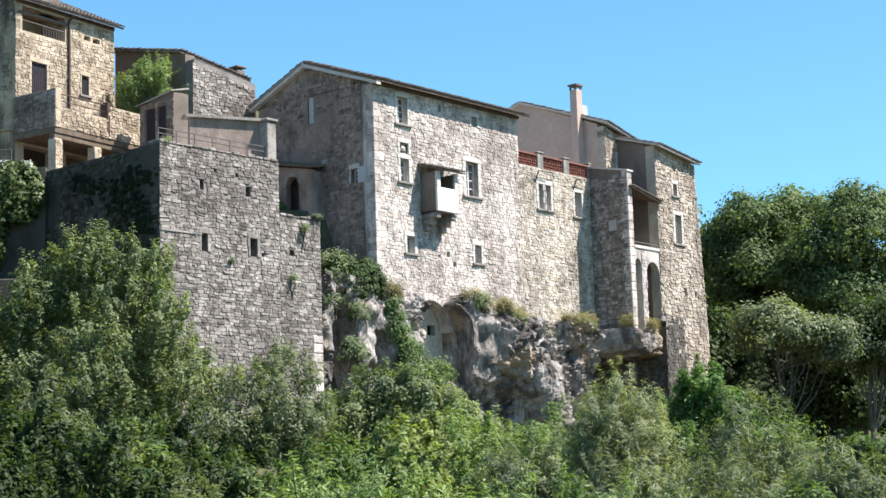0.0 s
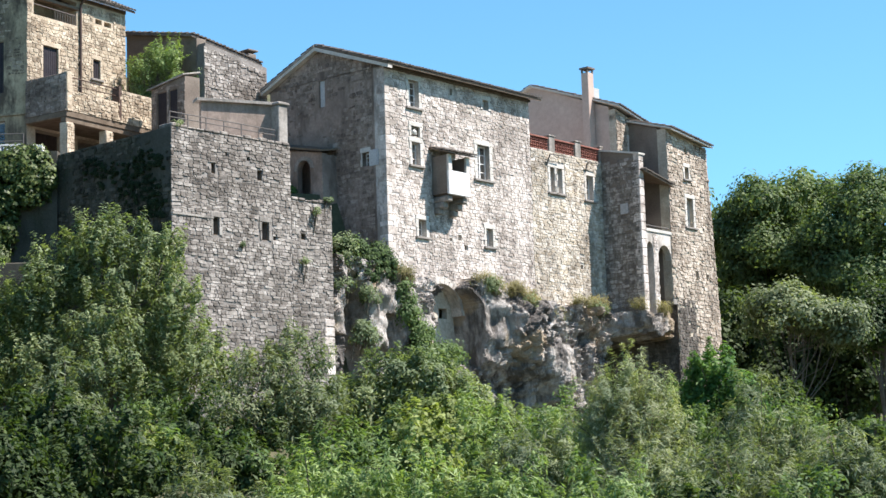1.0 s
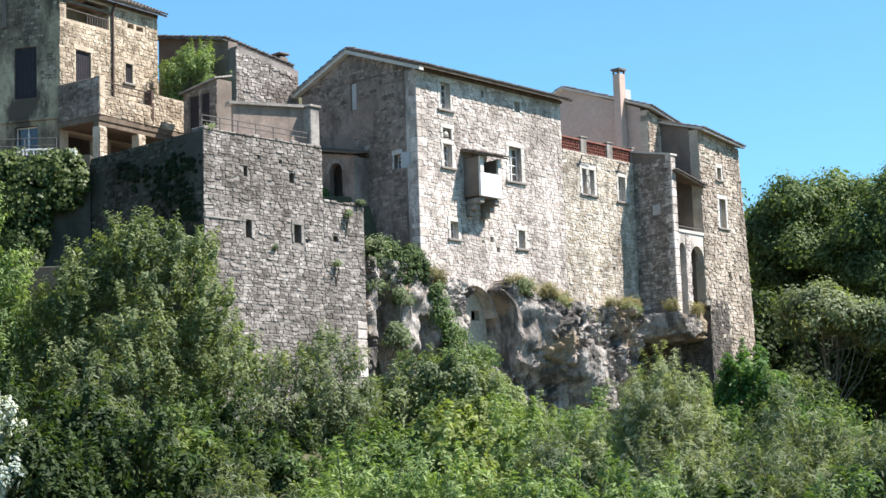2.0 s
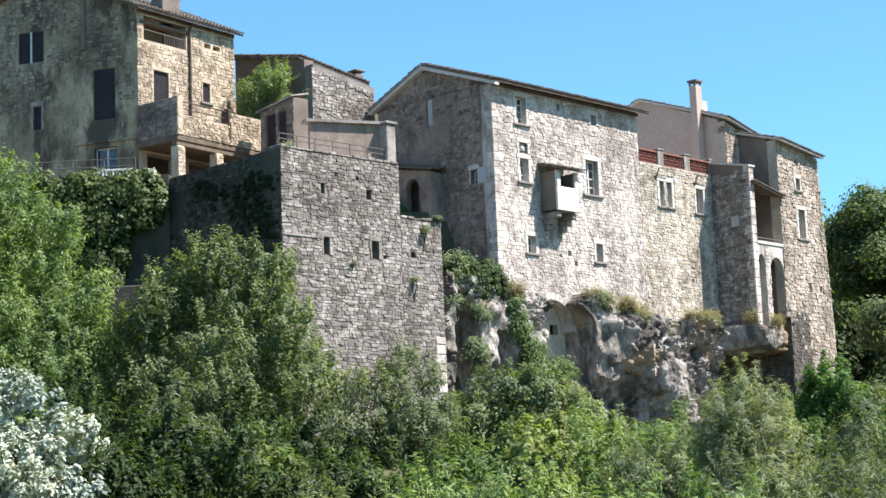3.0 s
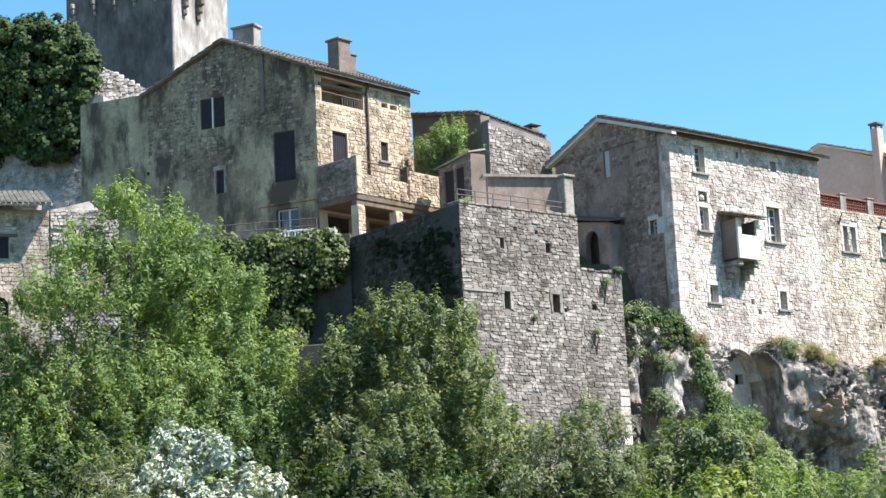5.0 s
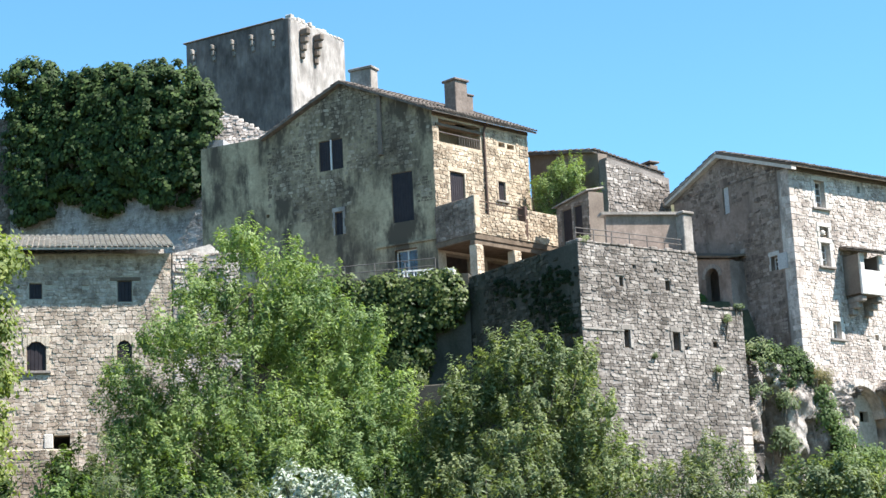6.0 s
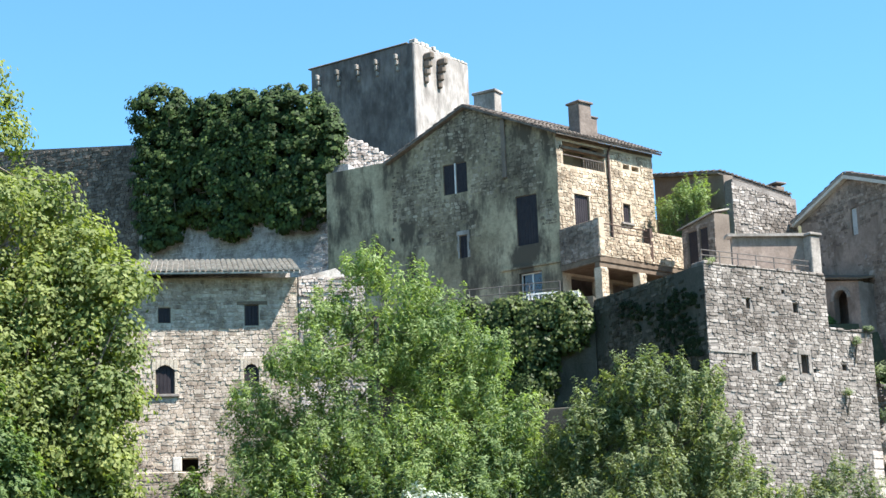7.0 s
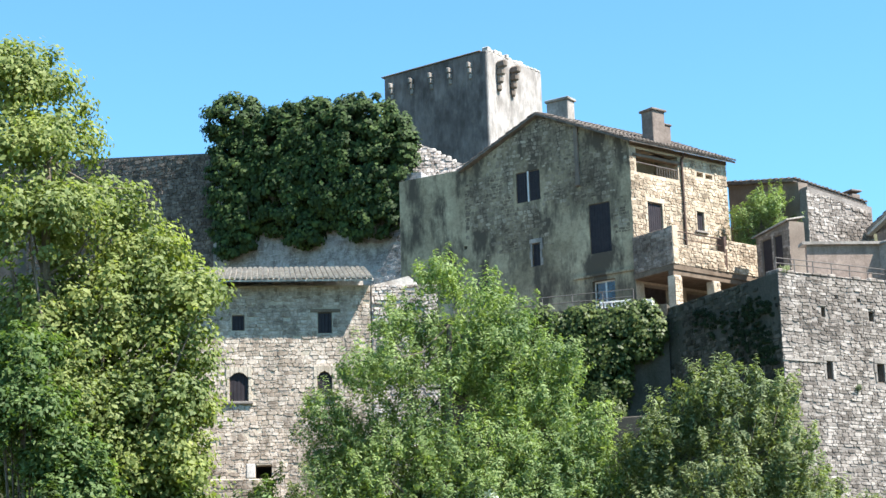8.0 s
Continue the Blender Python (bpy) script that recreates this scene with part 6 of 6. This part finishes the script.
def ivy(name, frame_m, spots, n, leaf, material, label, base, seed, clump=0.24, square=0.0, wild=(0.8, 1.28)):
    """Ivy that hangs over a wall: leaves on flat lobes (x, y, z, rx, ry, rz) in the wall's frame."""
    rnd = np.random.default_rng(seed)
    P, N, C, pick = crown_points(spots, n, clump, rnd, 70, 0.75, 0.0, square, wild)
    N = N + np.array([0, -0.8, 0])
    e = new(name)
    e.matrix_world = frame_m @ Matrix.Translation(base)
    tagged(e, label, {"grass_tuft": "grass", "moss": "moss"}.get(name, "ivy"))
    leaves("foliage", P - np.array(base), N, leaf[0], leaf[1], material, e, rnd)
    bm = bmesh.new()
    b = Vector(base)
    for i in range(0, 4 if name == "moss" else min(len(C), 40)):
        tube(bm, Vector((C[i][0], C[i][1] + 0.2, C[i][2] - 0.8)) - b, Vector(C[i]) - b, 0.04, 0.015, 5)
    me = bpy.data.meshes.new("stem")
    bm.to_mesh(me)
    bm.free()
    me.materials.append(m_bark)
    o = new("stem", me)
    o.parent = e
    tagged(o, kind="stuff")
    return e


ivy("ivy", HW, [(-9.3, -0.3, 31.3, 1.25, 0.9, 1.2), (-9.1, -0.35, 27.6, 1.35, 0.8, 3.2), (-4.4, -0.25, 28.25, 4.5, 0.9, 3.25), (-0.55, -0.25, 27.6, 1.25, 0.9, 2.7), (-6.3, -0.5, 27.2, 1.4, 0.6, 1.7), (-4.2, -0.5, 27.4, 1.5, 0.6, 1.9), (-2.3, -0.5, 27.2, 1.4, 0.6, 1.7), (-6.4, -0.5, 29.6, 1.5, 0.6, 1.5), (-3.4, -0.5, 29.7, 1.7, 0.6, 1.5), (-9.1, -0.5, 28.6, 0.9, 0.6, 1.6), (-9.1, -0.5, 26.2, 0.9, 0.6, 1.4), (-9.1, -0.4, 24.8, 0.9, 0.5, 0.6), (-5.3, -0.4, 25.0, 0.9, 0.5, 0.9), (-1.6, -0.45, 25.2, 1.6, 0.6, 1.0)], 104000, (0.215, 0.17), m_ivy, "thick dark ivy over the old rampart", (-5, 0, 24), 21, 0.17, 3.2, (0.93, 1.05))
ivy("ivy", HH, [(-3, -0.2, 15.7, 2.6, 0.5, 1.6), (0.9, -0.2, 16.1, 1.7, 0.45, 1.1), (0.0, -0.2, 14.2, 1.2, 0.4, 1.6), (-5.5, -0.1, 15.8, 2, 0.45, 1.6), (-1.4, -0.2, 14.2, 1.4, 0.45, 1.6), (-0.6, -0.2, 16.2, 1.3, 0.45, 1.0), (1.9, -0.2, 16.5, 0.8, 0.4, 0.7), (0.5, -0.25, 14.6, 0.9, 0.4, 1.2), (0.1, -0.3, 13.2, 0.8, 0.4, 1.0), (-0.9, -0.3, 12.9, 0.9, 0.4, 1.0)], 66000, (0.165, 0.13), m_ivy_lit, "large-leaved ivy on the terrace wall", (-2, 0, 13), 22, 0.2, 3.0, (0.85, 1.12))
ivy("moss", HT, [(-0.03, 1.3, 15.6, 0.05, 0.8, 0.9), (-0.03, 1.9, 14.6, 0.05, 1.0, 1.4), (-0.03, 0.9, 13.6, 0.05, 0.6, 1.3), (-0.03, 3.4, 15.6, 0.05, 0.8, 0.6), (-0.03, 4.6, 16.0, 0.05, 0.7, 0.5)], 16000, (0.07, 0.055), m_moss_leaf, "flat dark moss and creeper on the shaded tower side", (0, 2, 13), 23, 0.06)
ivy("ivy", HM, [(-2.6, -0.6, 13.4, 0.8, 0.35, 0.5), (-1.5, -0.6, 13.3, 0.8, 0.35, 0.55), (-3.2, -0.6, 12.9, 0.5, 0.3, 0.8), (-1.0, -0.7, 12.8, 0.5, 0.3, 0.6), (-1.9, -0.9, 12.6, 0.6, 0.3, 0.6)], 9000, (0.13, 0.1), m_ivy, "dark ivy over the rock ledge", (-2, -0.5, 12), 24, 0.17)
ivy("ivy", HM, [(-3.5, -0.7, 13.4, 0.3, 0.3, 0.6), (-3.6, -0.8, 11.9, 0.4, 0.3, 0.4), (-2.4, -1.0, 11.4, 0.35, 0.25, 0.6), (-2.7, -1.1, 9.9, 0.5, 0.3, 0.5)], 4500, (0.14, 0.06), m_leaf_sage, "grey-green plants at the tower's corner", (-3, -0.7, 11), 28, 0.18)
ivy("ivy", HM, [(-0.3, -1.0, 11.8, 0.25, 0.25, 0.6), (-0.1, -1.2, 10.9, 0.3, 0.25, 0.7), (0.3, -1.4, 10.0, 0.5, 0.3, 0.6), (1.6, -1.6, 9.2, 0.9, 0.4, 0.6), (0.3, -1.6, 9.0, 0.9, 0.4, 0.6)], 9000, (0.14, 0.09), m_leaf, "bright creeper hanging on the cliff", (0.6, -1, 9), 25, 0.2)
ivy("grass_tuft", HM, [(5.0, -1.0, 12.8, 0.4, 0.3, 0.3), (5.9, -1.2, 12.6, 0.4, 0.3, 0.4), (6.8, -1.4, 12.3, 0.4, 0.3, 0.45), (7.6, -1.6, 11.9, 0.4, 0.3, 0.5), (8.4, -1.8, 11.4, 0.4, 0.3, 0.5), (9.2, -1.6, 11.5, 0.4, 0.3, 0.4), (12.4, -0.9, 12.4, 0.4, 0.3, 0.3), (13.6, -0.9, 12.4, 0.5, 0.3, 0.35), (15.2, -2.2, 12.3, 0.4, 0.3, 0.35), (16.6, -2.4, 12.2, 0.5, 0.3, 0.3), (-0.2, -0.9, 12.7, 0.5, 0.3, 0.4)], 8000, (0.32, 0.022), m_dry, "dry yellow grass tufts on the rock", (7, -1, 11.5), 26, 0.17)
ivy("ivy", HM, [(8.0, -1.7, 11.2, 0.4, 0.25, 0.7), (8.8, -1.8, 10.8, 0.4, 0.25, 0.6), (7.3, -1.6, 11.8, 0.4, 0.25, 0.5), (5.4, -1.2, 12.6, 0.4, 0.25, 0.3), (9.4, -1.5, 10.7, 0.3, 0.25, 0.5), (13.4, -1.0, 12.1, 0.4, 0.25, 0.3)], 7000, (0.16, 0.045), m_leaf_sage, "grey-green plants hanging on the cliff rock", (8, -1, 11), 27, 0.18)


ivy("ivy", HM, [(-0.95, 4.75, 16.7, 0.1, 0.2, 0.4), (-0.95, 4.7, 16.1, 0.1, 0.15, 0.3)], 700, (0.13, 0.07), m_leaf_fresh, "small green plant beside the arched niche", (-0.95, 4.7, 16), 29, 0.12)
ivy("grass_tuft", HT, [(7.2, -0.15, 14.6, 0.15, 0.1, 0.15), (7.9, -0.1, 15.1, 0.2, 0.2, 0.12), (6.6, -0.15, 12.6, 0.12, 0.1, 0.12), (3.4, -0.15, 13.0, 0.12, 0.08, 0.1), (0.4, 0.2, 17.25, 0.2, 0.2, 0.1)], 900, (0.16, 0.03), m_leaf_sage, "small weeds rooted in the tower wall", (5, 0, 14), 30, 0.08)


def undergrowth():
    """Low plants all over the bank, too many to count."""
    rnd = np.random.default_rng(77)
    spots = []
    for i in range(420):
        y = rnd.uniform(38, 80)
        x = rnd.uniform(-0.62 * y, 0.32 * y)
        if y < front_line(x) - 0.5:
            r = rnd.uniform(0.6, 1.3)
            spots.append((x, y, ground_z(x, y) + 0.25 * r, r, r, r * rnd.uniform(0.5, 1.0)))
    P, N, C, pick = crown_points(spots, 56000, 0.3, rnd, 80, 0.6)
    ob = leaves("undergrowth", P, N, 0.2, 0.08, m_leaf, None, rnd)
    tagged(ob, "low green undergrowth covering the bank", "undergrowth", kind="stuff")


undergrowth()
